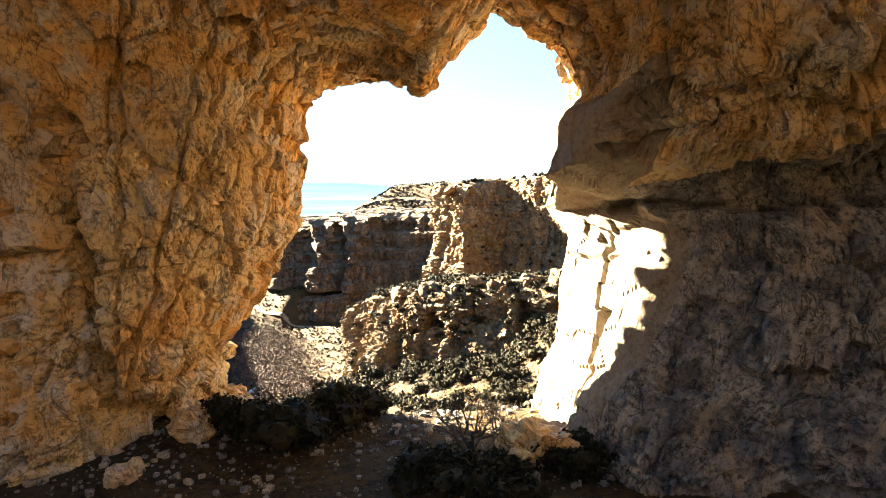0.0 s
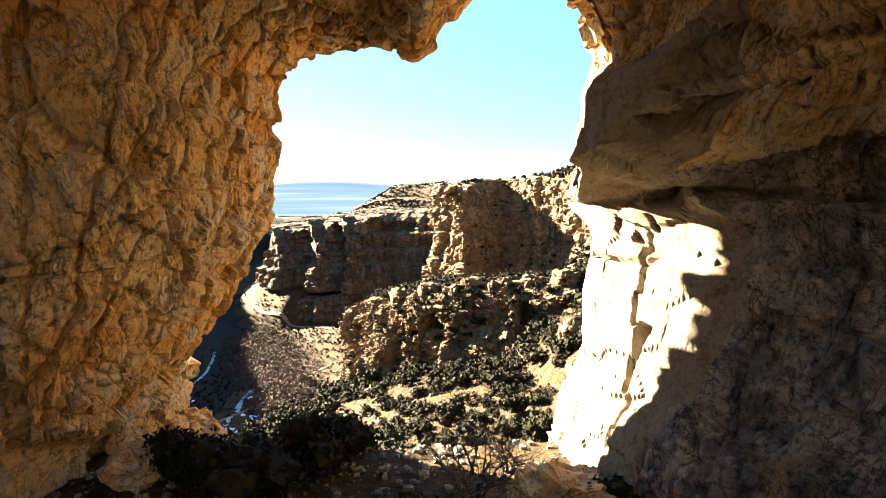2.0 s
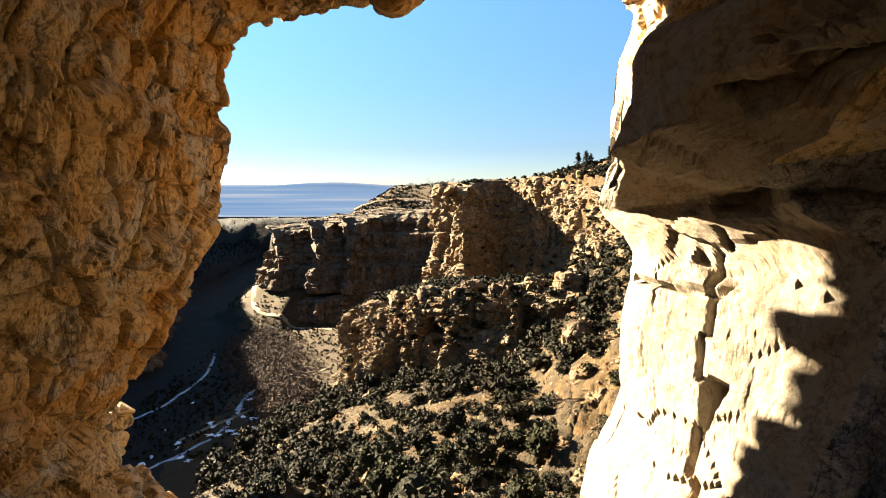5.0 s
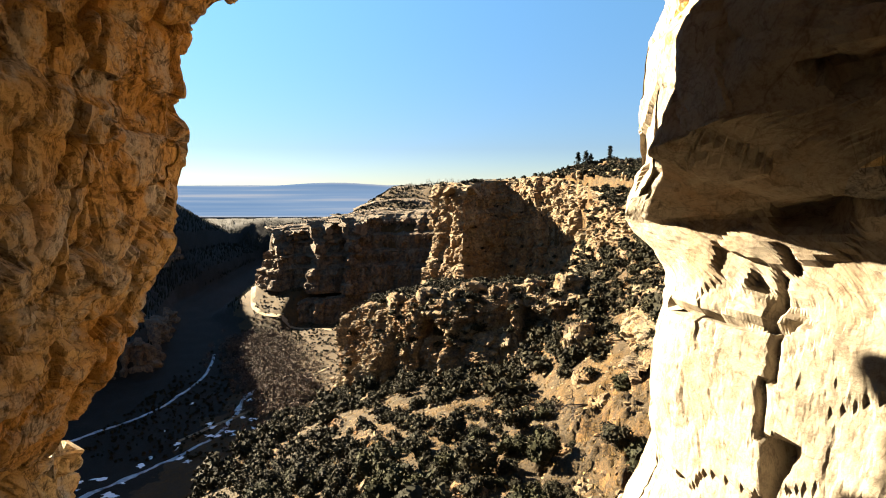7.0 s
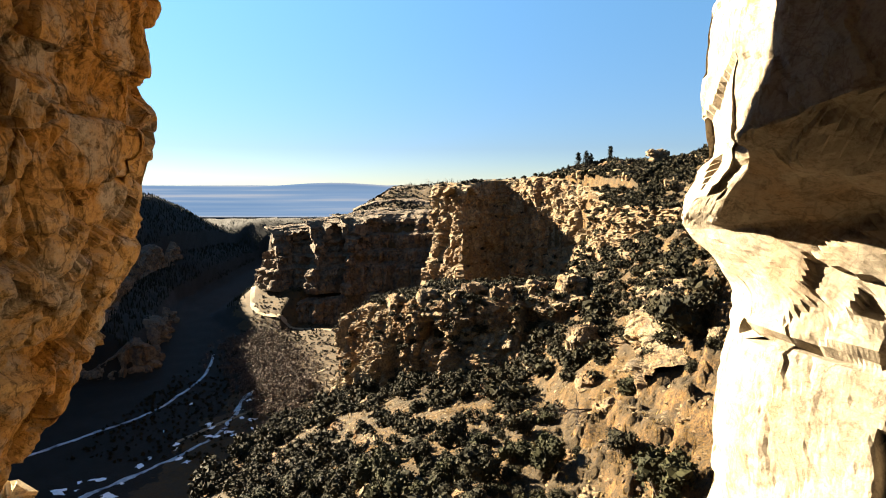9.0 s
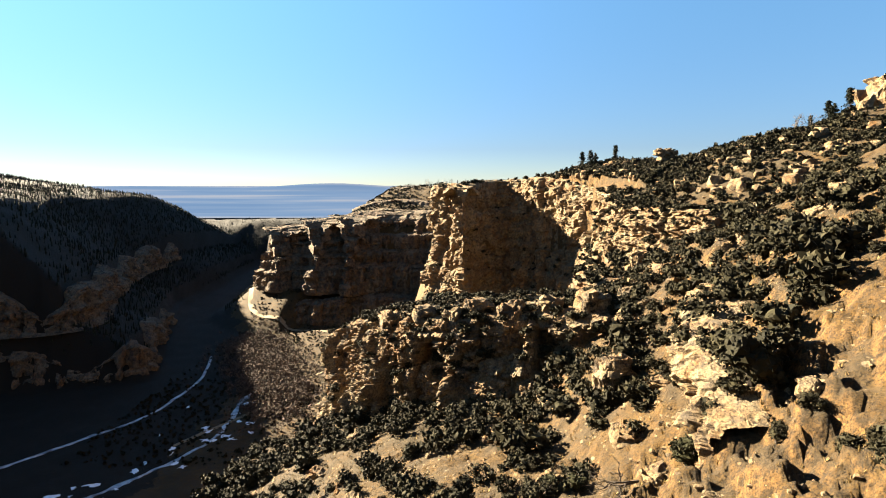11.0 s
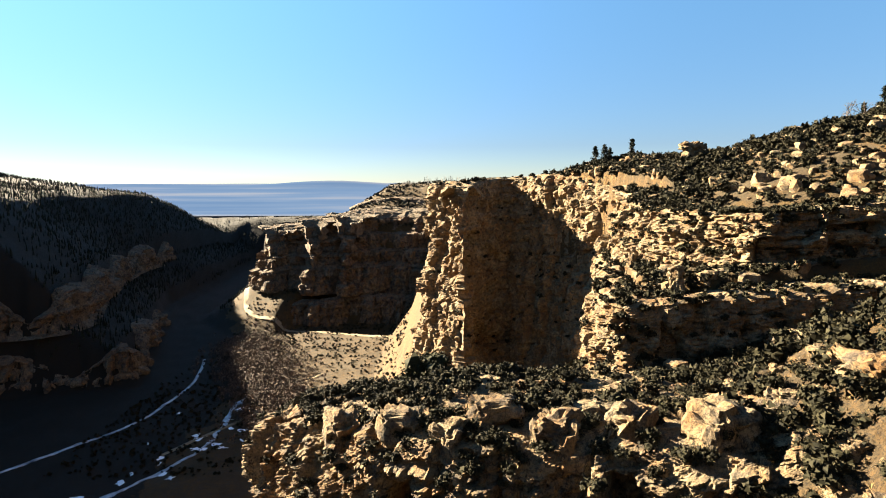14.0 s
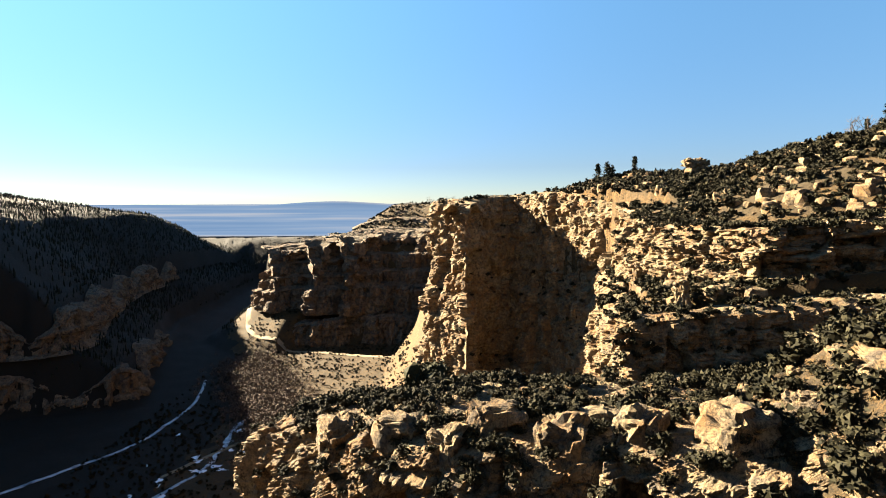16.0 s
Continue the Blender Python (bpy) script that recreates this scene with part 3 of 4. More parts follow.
def build_arch():
    arch = tagged(new("natural_arch"), "orange and cream limestone arch with cracked blocky faces", "rock arch")
    arch.location = (0, 8.7, -3.5)
    g = arch_grid()
    nu, nv = g.shape[:2]
    q = g.reshape(-1, 3)
    smoothness = (smooth(1.0, 1.7, q[:, 0]) * (1 - smooth(0.9, 1.5, q[:, 2])))
    rough = relief(q, [("soft", 1.5, 0.1, 1), ("cells", (0.9, 0.9, 1.3), 0.14, 2, 20, 0.4), ("cells", (0.42, 0.42, 0.55), 0.07, 3, 24, 0.45), ("cells", (0.16, 0.16, 0.12), 0.016, 4, 8, 0.6)])
    shade_side = 1 - smooth(6.75, 7.2, q[:, 1])
    plain = relief(q, [("soft", 1.4, 0.05, 6), ("soft", 0.4, 0.03, 9), ("cells", (0.6, 0.6, 0.44), 0.022, 8, 8, 0.35), ("cells", (0.2, 0.2, 0.15), 0.003, 28, 0, 0.2)])
    plain = plain + (0.06 + 0.94 * shade_side) * relief(q, [("cells", (0.8, 0.8, 0.55), 0.11, 7, -12, 0.5), ("cells", (0.35, 0.35, 0.26), 0.06, 10, -10, 0.5), ("cells", (0.13, 0.13, 0.1), 0.028, 15, -8, 0.4)])
    d = rough * (1 - smoothness) + plain * smoothness - joints(q)
    n = -grid_normals(g, True).reshape(-1, 3)
    p = (q + n * d[:, None]).reshape(nu, nv, 3) - np.array(arch.location)
    # the masses: left pillar, span, overhang, and the right pillar with its shaded shoulder
    fold = int(0.47 * nv)
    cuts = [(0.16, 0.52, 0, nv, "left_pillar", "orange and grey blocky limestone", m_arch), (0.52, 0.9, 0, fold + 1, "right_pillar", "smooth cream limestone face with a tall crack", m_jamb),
            (0.52, 0.85, fold, nv, "right_shoulder", "lichened grey limestone wall with a hollow, shade put into its colour", m_lichen_shade),
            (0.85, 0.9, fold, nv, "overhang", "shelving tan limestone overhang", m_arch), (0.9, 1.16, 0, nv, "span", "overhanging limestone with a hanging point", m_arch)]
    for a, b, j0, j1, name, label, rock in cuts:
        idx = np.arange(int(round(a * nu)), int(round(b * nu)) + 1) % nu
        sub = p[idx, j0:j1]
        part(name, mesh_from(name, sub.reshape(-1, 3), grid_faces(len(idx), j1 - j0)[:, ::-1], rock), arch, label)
    return arch


build_ground()
build_arch()


LEDGES = []      # level spots on the cliffs, for plants


def build_cliff(name, label, plan, profile, nu, nv, base, top, material, sizes, perch=0):
    g = cliff_grid(plan, profile, nu, nv, base, top)
    n = grid_normals(g)
    w = np.clip(1.2 - 1.05 * abs(n[..., 2]), 0.4, 1)
    p, f = rock_face(name, g, material, sizes, weight=w, drop_steep=0.6)
    me = mesh_from(name, p, f, material)
    if perch:
        q = p.reshape(nu, nv, 3)
        up = abs(grid_normals(q)[..., 2]) > 0.72
        spots = q[4:-4, nv // 8:-3][up[4:-4, nv // 8:-3]]
        rng = np.random.default_rng(len(spots))
        LEDGES.append(spots[rng.permutation(len(spots))[:perch]])
    return tagged(new(name, me), label, "cliff", kind="structure")


SPUR = [(0, 0), (0.3, 0.4), (0.5, 1.3), (0.8, 1.9), (0.95, 2.8), (1.0, 4.2), (1.02, 8), (1.0, 13), (0.9, 17)]
WALL = [(0, 0), (0.2, 0.8), (0.8, 1.6), (0.95, 2.6), (1.01, 5), (1.02, 9), (0.9, 14)]
build_cliff("spur_cliff", "broken tan limestone cliff with knobs and ledges", [(-19, 112), (-17, 98), (-15.5, 91), (-11, 84.5), (-6, 79), (0, 75.5), (5, 73.2), (9, 72), (14, 69.5), (20, 67.5), (27, 66.5)],
            SPUR, 500, 260, [-48, -40, -37, -33, -28, -25, -23, -20, -14.5, -9], [-29, -22.5, -20.5, -17.8, -15.9, -14.6, -14.2, -13.2, -11, -8.2], m_cliff,
            [("soft", 7, 1.0, 11), ("cells", (4.6, 4.6, 15), 1.6, 10, 3, 0.4), ("strata", 2.0, 0.45, 15), ("cells", (1.9, 1.9, 1.5), 0.55, 12, 5, 0.5), ("cells", (0.8, 0.8, 0.5), 0.28, 13, 0, 0.5), ("cells", (0.36, 0.36, 0.28), 0.12, 14, 0, 0.5)], 760)
build_cliff("slope_outcrop", "weathered yellow limestone ledge on the slope", [(36, 70.5), (28, 68), (21.5, 64.5), (18, 60), (15.6, 54), (14.6, 49), (13, 44)],
            [(0, 0), (0.35, 0.4), (0.7, 0.7), (0.95, 1.3), (1.02, 2.6), (1.1, 5.5)], 300, 110, [-4, -8.5, -12.4, -14.6, -16, -16, -16.5], [0.4, -3.8, -6.9, -8.2, -9.6, -10.6, -12.4], m_cliff,
            [("soft", 3, 0.9, 16), ("cells", (1.8, 1.8, 1.3), 0.5, 17, 5, 0.6), ("cells", (0.7, 0.7, 0.45), 0.2, 18, 0, 0.4), ("cells", (0.3, 0.3, 0.22), 0.07, 19, 0, 0.4)], 30)
build_cliff("alcove_wall", "shaded limestone wall with a flat bench above", [(64, 300), (54, 250), (44, 212), (37, 186), (35, 172), (38, 164), (46, 162.5), (60, 162), (80, 161), (100, 159), (130, 153), (180, 140)],
            WALL, 460, 130, [-110, -96, -80, -60, -46, -41, -40, -39, -36, -30, -20], [-28, -28.5, -28, -27.5, -26, -25.5, -23, -21, -17, -12, 0], m_cliff,
            [("soft", 14, 2.0, 21), ("cells", (8, 8, 30), 1.8, 26, 3, 0.6), ("cells", (4.5, 4.5, 6), 0.9, 22, 4, 0.5), ("strata", 3, 0.9, 25), ("cells", (2.4, 2.4, 1.4), 0.5, 23, 0, 0.6), ("cells", (1.1, 1.1, 0.7), 0.22, 24, 0, 0.6)], 620)
build_cliff("hillside_cliff", "sunlit tan limestone cliff below the hilltop", [(68, 275), (62, 240), (63, 208), (67, 190), (74, 180), (90, 175), (106, 171), (122, 168), (150, 161), (200, 148)],
            WALL, 420, 130, [-34, -29, -25, -22, -20, -17, -14, -10, 0, 10], [-1, -5, -7.5, -7.5, -7, -3.5, 0, 4, 10, 22], m_cliff,
            [("soft", 16, 4.5, 31), ("cells", (9, 9, 14), 2.0, 32, 5, 0.6), ("strata", 3.2, 1.3, 35), ("cells", (3.2, 3.2, 1.7), 0.8, 33, 0, 0.6), ("cells", (1.3, 1.3, 0.8), 0.3, 34, 0, 0.6)], 1000)
BUTTE = [(0, -6), (0.3, -4), (0.5, -2), (0.6, -0.8), (0.8, 0.4), (0.93, 1.5), (0.99, 4), (1.0, 8), (0.96, 13)]
build_cliff("butte", "tall limestone butte with a sunlit edge and deep shaded cove", [(60, 520), (22, 420), (-2, 356), (-7, 334), (0, 322), (9, 308), (11, 308), (14, 318), (20, 332), (34, 342), (50, 322), (64, 290), (72, 252), (66, 222)],
            BUTTE, 440, 210, [-118, -116, -110, -106, -104, -104, -112, -112, -108, -100, -90], [-14, -12, -13, -15, -5, -3, 1, -2, 3, 5, 0, -1, -8], m_cliff,
            [("soft", 26, 3, 41), ("cells", (16, 16, 70), 2.6, 46, 4, 0.7), ("cells", (9, 9, 14), 1.6, 42, 6, 0.6), ("strata", 6, 1.2, 45), ("cells", (5, 5, 5), 1.2, 43, 0, 0.5), ("cells", (2.0, 2.0, 1.8), 0.45, 44, 0, 0.4)], 650)
MESA = [(0, -6), (0.1, 0), (0.34, 3), (0.39, 14), (0.52, 16), (0.56, 29), (0.73, 32), (0.77, 45), (0.93, 48), (1.0, 62), (1.03, 100)]
BAND = [(0, -6), (0.15, 0), (0.6, 4), (0.9, 7), (1.0, 14), (1.05, 34)]
build_cliff("mesa_cliff", "columned limestone cliff of the far mesa", [(-330, 1950), (-440, 1600), (-465, 1450), (-448, 1415), (-398, 1345), (-370, 1352), (-345, 1362), (-322, 1345), (-292, 1310), (-262, 1330), (-238, 1330), (-212, 1298), (-180, 1322), (-130, 1340), (-60, 1305), (60, 1240), (200, 1200)],
            MESA, 520, 150, [-250], [-150, -150, -150, -150, -148, -142, -120, -96, -84, -74, -66, -60, -56, -54], m_far,
            [("soft", 70, 7, 51), ("cells", (22, 22, 90), 9, 52, 0, 0.5), ("strata", 11, 4.5, 55), ("cells", (9, 9, 22), 4.5, 53, 0, 0.5)])
build_cliff("mesa_lower_cliff", "dark lower cliff band above the talus", [(-372, 1325), (-345, 1302), (-300, 1296), (-275, 1282), (-230, 1284), (-190, 1300), (-150, 1290), (-60, 1262), (60, 1205)],
            BAND, 300, 80, [-322], [-276, -262, -254, -250, -250, -248], m_far,
            [("soft", 50, 14, 61), ("cells", (15, 15, 60), 8, 62, 0, 0.6), ("strata", 9, 2.5, 65), ("cells", (7, 7, 16), 3.5, 63, 0, 0.5)])
for back, rise in ((66, 13), (112, 11), (160, 12), (205, 9)):
    lx = np.linspace(-330 + 0.62 * back, 180, 9)
    ly = np.interp(lx, [-330, -282, -190, -60, 60, 200], [1336, 1322, 1348, 1312, 1240, 1200]) + back
    lz = height(lx, ly)
    build_cliff("mesa_ledge", "thin limestone ledge on the mesa slope", [(a, b) for a, b in zip(lx.tolist(), ly.tolist())], BAND, 260, 26, (lz - 9).tolist(), (lz + rise).tolist(), m_far,
                [("soft", 40, 7, 74 + back), ("cells", (12, 12, 10), 3.5, 75 + back, 0, 0.5), ("strata", 4, 2.0, 76 + back)])
build_cliff("mesa_rim", "flat limestone caprock of the far mesa", [(-152, 1900), (-150, 1640), (-140, 1590), (-60, 1550), (60, 1500), (300, 1460)],
            BAND, 240, 40, [-34], [-7], m_far, [("soft", 50, 8, 71), ("strata", 5, 2, 73), ("cells", (14, 14, 10), 2.5, 72, 0, 0.4)])
build_cliff("far_side_cliff", "shaded cliff band across the canyon", [(-960, 800), (-830, 845), (-722, 884), (-612, 925), (-592, 1000), (-655, 1150), (-715, 1300), (-775, 1500), (-800, 1750)],
            BAND, 420, 110, [-238, -238, -238, -238, -236, -232, -236], [-150, -162, -158, -196, -160, -214, -172, -168, -222, -176, -164, -218, -190, -170, -226, -180, -166, -214, -172], m_far, [("soft", 60, 12, 81), ("cells", (26, 26, 90), 11, 82, 0, 0.5), ("strata", 12, 6, 84), ("cells", (9, 9, 14), 3.5, 83, 0, 0.4)])
build_cliff("far_side_lower_cliff", "shaded lower cliff band across the canyon", [(-860, 650), (-740, 838), (-622, 892), (-505, 928), (-488, 960), (-522, 1050), (-562, 1150), (-612, 1300)],
            BAND, 380, 80, [-324], [-246, -270, -252, -304, -256, -262, -300, -258, -272, -310, -262, -268, -302, -276], m_far, [("soft", 50, 10, 91), ("cells", (20, 20, 80), 9, 92, 0, 0.5), ("strata", 9, 4, 94), ("cells", (8, 8, 12), 2.5, 93, 0, 0.4)])

# ---- plants, trees and stones ----


def leaf_material(name, a, b, rough=0.8):
    k = Mat(name, rough)
    k.b.inputs["Specular IOR Level"].default_value = 0.08
    return k.color(k.mix(k.island(), a, b))


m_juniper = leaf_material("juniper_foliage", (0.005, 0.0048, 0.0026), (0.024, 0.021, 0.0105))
m_green = leaf_material("green_juniper_foliage", (0.0065, 0.007, 0.003), (0.025, 0.024, 0.0105))
m_pine = leaf_material("pine_needles", (0.004, 0.005, 0.003), (0.012, 0.0145, 0.008))
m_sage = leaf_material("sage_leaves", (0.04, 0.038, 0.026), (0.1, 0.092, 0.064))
m_grove = leaf_material("grey_grove_twigs", (0.018, 0.014, 0.012), (0.1, 0.074, 0.058))
m_twig = leaf_material("leafless_twigs", (0.06, 0.048, 0.04), (0.16, 0.13, 0.11))


def bark_material():
    k = Mat("weathered_bark", 0.9)
    n = k.noise(6, 6, 0.7, stretch=(1, 1, 0.2))
    k.bump(n, 0.6, 0.02)
    return k.color(k.mix(n, (0.022, 0.017, 0.014), (0.075, 0.06, 0.048)))


m_bark = bark_material()


def tris_of(quads):
    q = np.asarray(quads)
    return np.concatenate([q[:, [0, 1, 2]], q[:, [0, 2, 3]]])


def tube(points, radii, sides=5):
    """A tapered limb along the points."""
    pts = np.array(points, float)
    t = np.gradient(pts, axis=0)
    t /= np.maximum(np.linalg.norm(t, axis=1, keepdims=True), 1e-9)
    side = np.cross(t, [0.31, 0.9, 0.2])
    side /= np.maximum(np.linalg.norm(side, axis=1, keepdims=True), 1e-9)
    other = np.cross(t, side)
    a = np.linspace(0, 2 * np.pi, sides, endpoint=False)
    v = pts[:, None] + np.array(radii)[:, None, None] * (np.cos(a)[None, :, None] * side[:, None] + np.sin(a)[None, :, None] * other[:, None])
    n = len(pts)
    f = [(i * sides + j, i * sides + (j + 1) % sides, (i + 1) * sides + (j + 1) % sides, (i + 1) * sides + j) for i in range(n - 1) for j in range(sides)]
    return v.reshape(-1, 3), tris_of(f)


def joined(pieces):
    vs, fs, at = [], [], 0
    for v, f in pieces:
        vs.append(v)
        fs.append(np.asarray(f) + at)
        at += len(v)
    return np.concatenate(vs), np.concatenate(fs)


def flakes(rng, centres, size, flat=0.0):
    """One small leaf clump, a triangle, at each centre."""
    n = len(centres)
    a = rng.normal(size=(n, 3))
    b = rng.normal(size=(n, 3))
    a[:, 2] *= 1 - flat
    b[:, 2] *= 1 - flat
    a /= np.linalg.norm(a, axis=1, keepdims=True)
    b -= a * (a * b).sum(1, keepdims=True)
    b /= np.linalg.norm(b, axis=1, keepdims=True)
    s = size * rng.uniform(0.6, 1.4, (n, 1))
    v = np.stack([centres - a * s * 0.5 - b * s * 0.3, centres + a * s * 0.5 - b * s * 0.3, centres + b * s * 0.6], 1)
    return v.reshape(-1, 3), np.arange(3 * n).reshape(-1, 3)


def ball(level):
    bm = bmesh.new()
    bmesh.ops.create_icosphere(bm, subdivisions=level, radius=1)
    v, f = np.array([x.co[:] for x in bm.verts]), np.array([[x.index for x in face.verts] for face in bm.faces])
    bm.free()
    return v, f


FINE, COARSE = ball(2), ball(1)


def crown(rng, lobes, count, size, w, h):
    """Leaf clumps round dense inner twigs, in uneven lobes: a low spreading crown w wide and h high with its foot at 0."""
    out, cores = [], []
    core = FINE if count > 700 else COARSE
    low, high = (0.45, 0.95) if count > 700 else (0.4, 0.75)
    for _ in range(lobes):
        a, r = rng.uniform(0, 2 * np.pi), w * 0.32 * rng.uniform(0, 1) ** 0.5
        c = np.array([math.cos(a) * r, math.sin(a) * r, h * rng.uniform(0.25, 0.66)])
        rad = np.array([w * rng.uniform(0.16, 0.3), w * rng.uniform(0.16, 0.3), h * rng.uniform(0.2, 0.36)])
        d = rng.normal(size=(count // lobes, 3))
        d /= np.linalg.norm(d, axis=1, keepdims=True)
        out.append(c + d * rad * rng.uniform(0.72, 1.12, (len(d), 1)))
        cores.append((c + core[0] * rad * rng.uniform(low, high, (len(core[0]), 1)), core[1]))
    p = np.concatenate(out)
    p[:, 2] = np.maximum(p[:, 2], 0.04 * h)
    return joined(cores + [flakes(rng, p, size)])


def build_bush(name, label, category, group, rng, w, h, count, size, leaf, lobes=9):
    thing = tagged(new(name), label, category, group)
    part("crown", mesh_from("crown", *crown(rng, lobes, count, size, w, h), leaf), thing)
    limbs = []
    for _ in range(5):
        a = rng.uniform(0, 2 * np.pi)
        end = np.array([math.cos(a) * w * 0.3, math.sin(a) * w * 0.3, h * rng.uniform(0.5, 0.8)])
        mid = end * [0.4, 0.4, 0.5] + rng.normal(size=3) * 0.06 * w
        limbs.append(tube([(0, 0, -0.25 * h), mid, end], [0.05 * w, 0.03 * w, 0.006 * w]))
    part("trunk", mesh_from("trunk", *joined(limbs), m_bark), thing)
    return thing


def build_pine(rng, h, w, label, group, leaf=None):
    thing = tagged(new("pine_tree"), label, "tree", group)
    pieces = [tube([(0, 0, -0.6), (0.1 * w * rng.normal(), 0, 0.5 * h), (0, 0, h * 0.97)], [0.03 * h, 0.02 * h, 0.004 * h], 6)]
    cen = []
    for k in range(64):
        s = rng.uniform(0.12, 0.98)
        reach = w * 0.5 * (1.05 - s) ** 0.7 * rng.uniform(0.55, 1.15)
        a = rng.uniform(0, 2 * np.pi)
        tip = np.array([math.cos(a) * reach, math.sin(a) * reach, h * s + 0.1 * reach])
        pieces.append(tube([(0, 0, h * s - 0.05 * h), tip * [0.5, 0.5, 1], tip], [0.008 * h, 0.005 * h, 0.002 * h], 4))
        u = rng.uniform(0.2, 1.1, (30, 1))
        cen.append(u * tip + (1 - u) * np.array([0, 0, tip[2]]) + rng.normal(size=(30, 3)) * 0.034 * h * np.array([1, 1, 0.7]))
    part("trunk", mesh_from("trunk", *joined(pieces), m_bark), thing)
    part("crown", mesh_from("crown", *flakes(rng, np.concatenate(cen), 0.045 * h, 0.2), leaf or m_pine), thing)
    return thing


def bare_limbs(rng, at, way, length, radius, depth, out, spread=0.6):
    end = at + way * length
    mid = (at + end) / 2 + rng.normal(size=3) * length * 0.1
    out.append(tube([at, mid, end], [radius, radius * 0.8, radius * 0.6], 5 if depth > 1 else 3))
    if depth:
        for _ in range(rng.integers(2, 4)):
            w = way + rng.normal(size=3) * spread
            w[2] = abs(w[2]) * 0.8 + 0.15
            bare_limbs(rng, at + (end - at) * rng.uniform(0.55, 1.0), w / np.linalg.norm(w), length * rng.uniform(0.55, 0.85), radius * 0.58, depth - 1, out, spread)


def build_bare(name, label, category, rng, h, stems, depth, spread=0.6, group=""):
    thing = tagged(new(name), label, category, group)
    trunk, twigs = [], []
    for _ in range(stems):
        pieces = []
        w = np.array([rng.normal() * 0.45 * (stems > 1), rng.normal() * 0.45 * (stems > 1), 1.0])
        bare_limbs(rng, np.array([0, 0, -0.1 * h]), w / np.linalg.norm(w), h * 0.36, h * 0.022, depth, pieces, spread)
        trunk.append(pieces[0])
        twigs += pieces[1:]
    part("trunk", mesh_from("trunk", *joined(trunk), m_bark), thing)
    part("branchwork", mesh_from("branchwork", *joined(twigs), m_bark), thing)
    return thing


def stone_mesh(name, rng, dims, level, material, seed, rough=0.28):
    bm = bmesh.new()
    bmesh.ops.create_icosphere(bm, subdivisions=level, radius=1)
    v = np.array([x.co[:] for x in bm.verts])
    f = np.array([[x.index for x in face.verts] for face in bm.faces])
    bm.free()
    v = np.sign(v) * abs(v) ** 0.6
    q = v * np.array(dims)
    m = float(np.mean(dims))
    b1, j1 = blocks(q / (m * np.array([0.8, 0.8, 0.45])) + seed * 3.7, seed, 1.3)
    b2, j2 = blocks(q / (m * 0.3) + seed * 1.7, seed + 3, 0.9)
    d = rough * m * (b1 - 0.4 * j1) * 0.6 + 0.22 * rough * m * (b2 - 0.4 * j2) + 0.12 * m * fbm(q / m, 3, seed)
    return mesh_from(name, q + v * d[:, None], f, material)


def ground_at(x, y):
    return float(height(np.array([float(x)]), np.array([float(y)]))[0])


def at(x, y, sink=0.0, turn=0.0, scale=1.0, z=None):
    return Matrix.LocRotScale((x, y, (ground_at(x, y) if z is None else z) - sink), Euler((0, 0, turn)), (scale, scale, scale))


rng = np.random.default_rng(5)

# junipers on the slope: 290 things, then a joined rest
kinds = [build_bush("juniper_bush", "dark green spreading juniper bush on the dry slope", "bush", "junipers on the slope", rng, 2.2, rng.uniform(1.4, 1.9), 1200, 0.135, m_juniper if k % 4 else m_green) for k in range(6)]
spots = []
tries = np.stack([rng.uniform(-26, 42, 5000), rng.uniform(15, 100, 5000), np.zeros(5000)], 1)
thick = fbm(tries * 0.09, 3, 201) - rng.uniform(-0.6, 0.22, 5000) - 0.1 - 0.22 * (tries[:, 0] > 7)
sizes = rng.uniform(0.5, 1.4, 5000) * np.where(rng.random(5000) < 0.25, 1.4, 0.9)
for (x, y, _), g, s in zip(tries.tolist(), thick, sizes.tolist()):
    if g < 0 or abs(x) > 0.72 * y + 3 or (y < 24 and abs(x) < 4) or len(spots) >= 1200:
        continue
    if all((x - a) ** 2 + (y - b) ** 2 >= (0.58 * (s + c)) ** 2 for a, b, c in spots):
        spots.append((x, y, s))
spots += [(10.6, 38, 1.15), (17.5, 46.5, 2.0), (13.4, 45, 1.2), (16.3, 42, 1.3), (17.6, 41.5, 1.2), (24.6, 51, 2.2), (26.5, 53, 1.8), (17.8, 39, 1.4), (8, 49, 1.1),
          (12.5, 57, 1.2), (14.3, 55, 1.1), (11.7, 60, 1.3), (15, 60, 1.4), (18.5, 56, 1.6), (22, 58, 1.5), (20.5, 50, 1.5)]
spots.sort(key=lambda q: q[1])
heights = height(np.array([q[0] for q in spots]), np.array([q[1] for q in spots]))
used = set()
for n, (x, y, s) in enumerate(spots[:290]):
    k = int(rng.integers(0, 6))
    m = at(x, y, 0.1, rng.uniform(0, 6.28), s, heights[n])
    if k in used:
        copy_thing(kinds[k], m)
    else:
        kinds[k].matrix_basis = m
        used.add(k)


def many(name, label, category, places, shape, material, group=""):
    """One mesh of many small plants: shape(rng) gives a plant, places rows of x, y, z, size."""
    variants = [shape(rng) for _ in range(8)]
    vs, fs, base = [], [], 0
    for x, y, z, s in places:
        v, f = variants[int(rng.integers(0, 8))]
        a = rng.uniform(0, 6.28)
        c, d = math.cos(a), math.sin(a)
        w = np.stack([v[:, 0] * c - v[:, 1] * d, v[:, 0] * d + v[:, 1] * c, v[:, 2]], 1) * s + (x, y, z)
        vs.append(w)
        fs.append(f + base)
        base += len(v)
    return tagged(new(name, mesh_from(name, np.concatenate(vs), np.concatenate(fs), material)), label, category, group, "stuff")


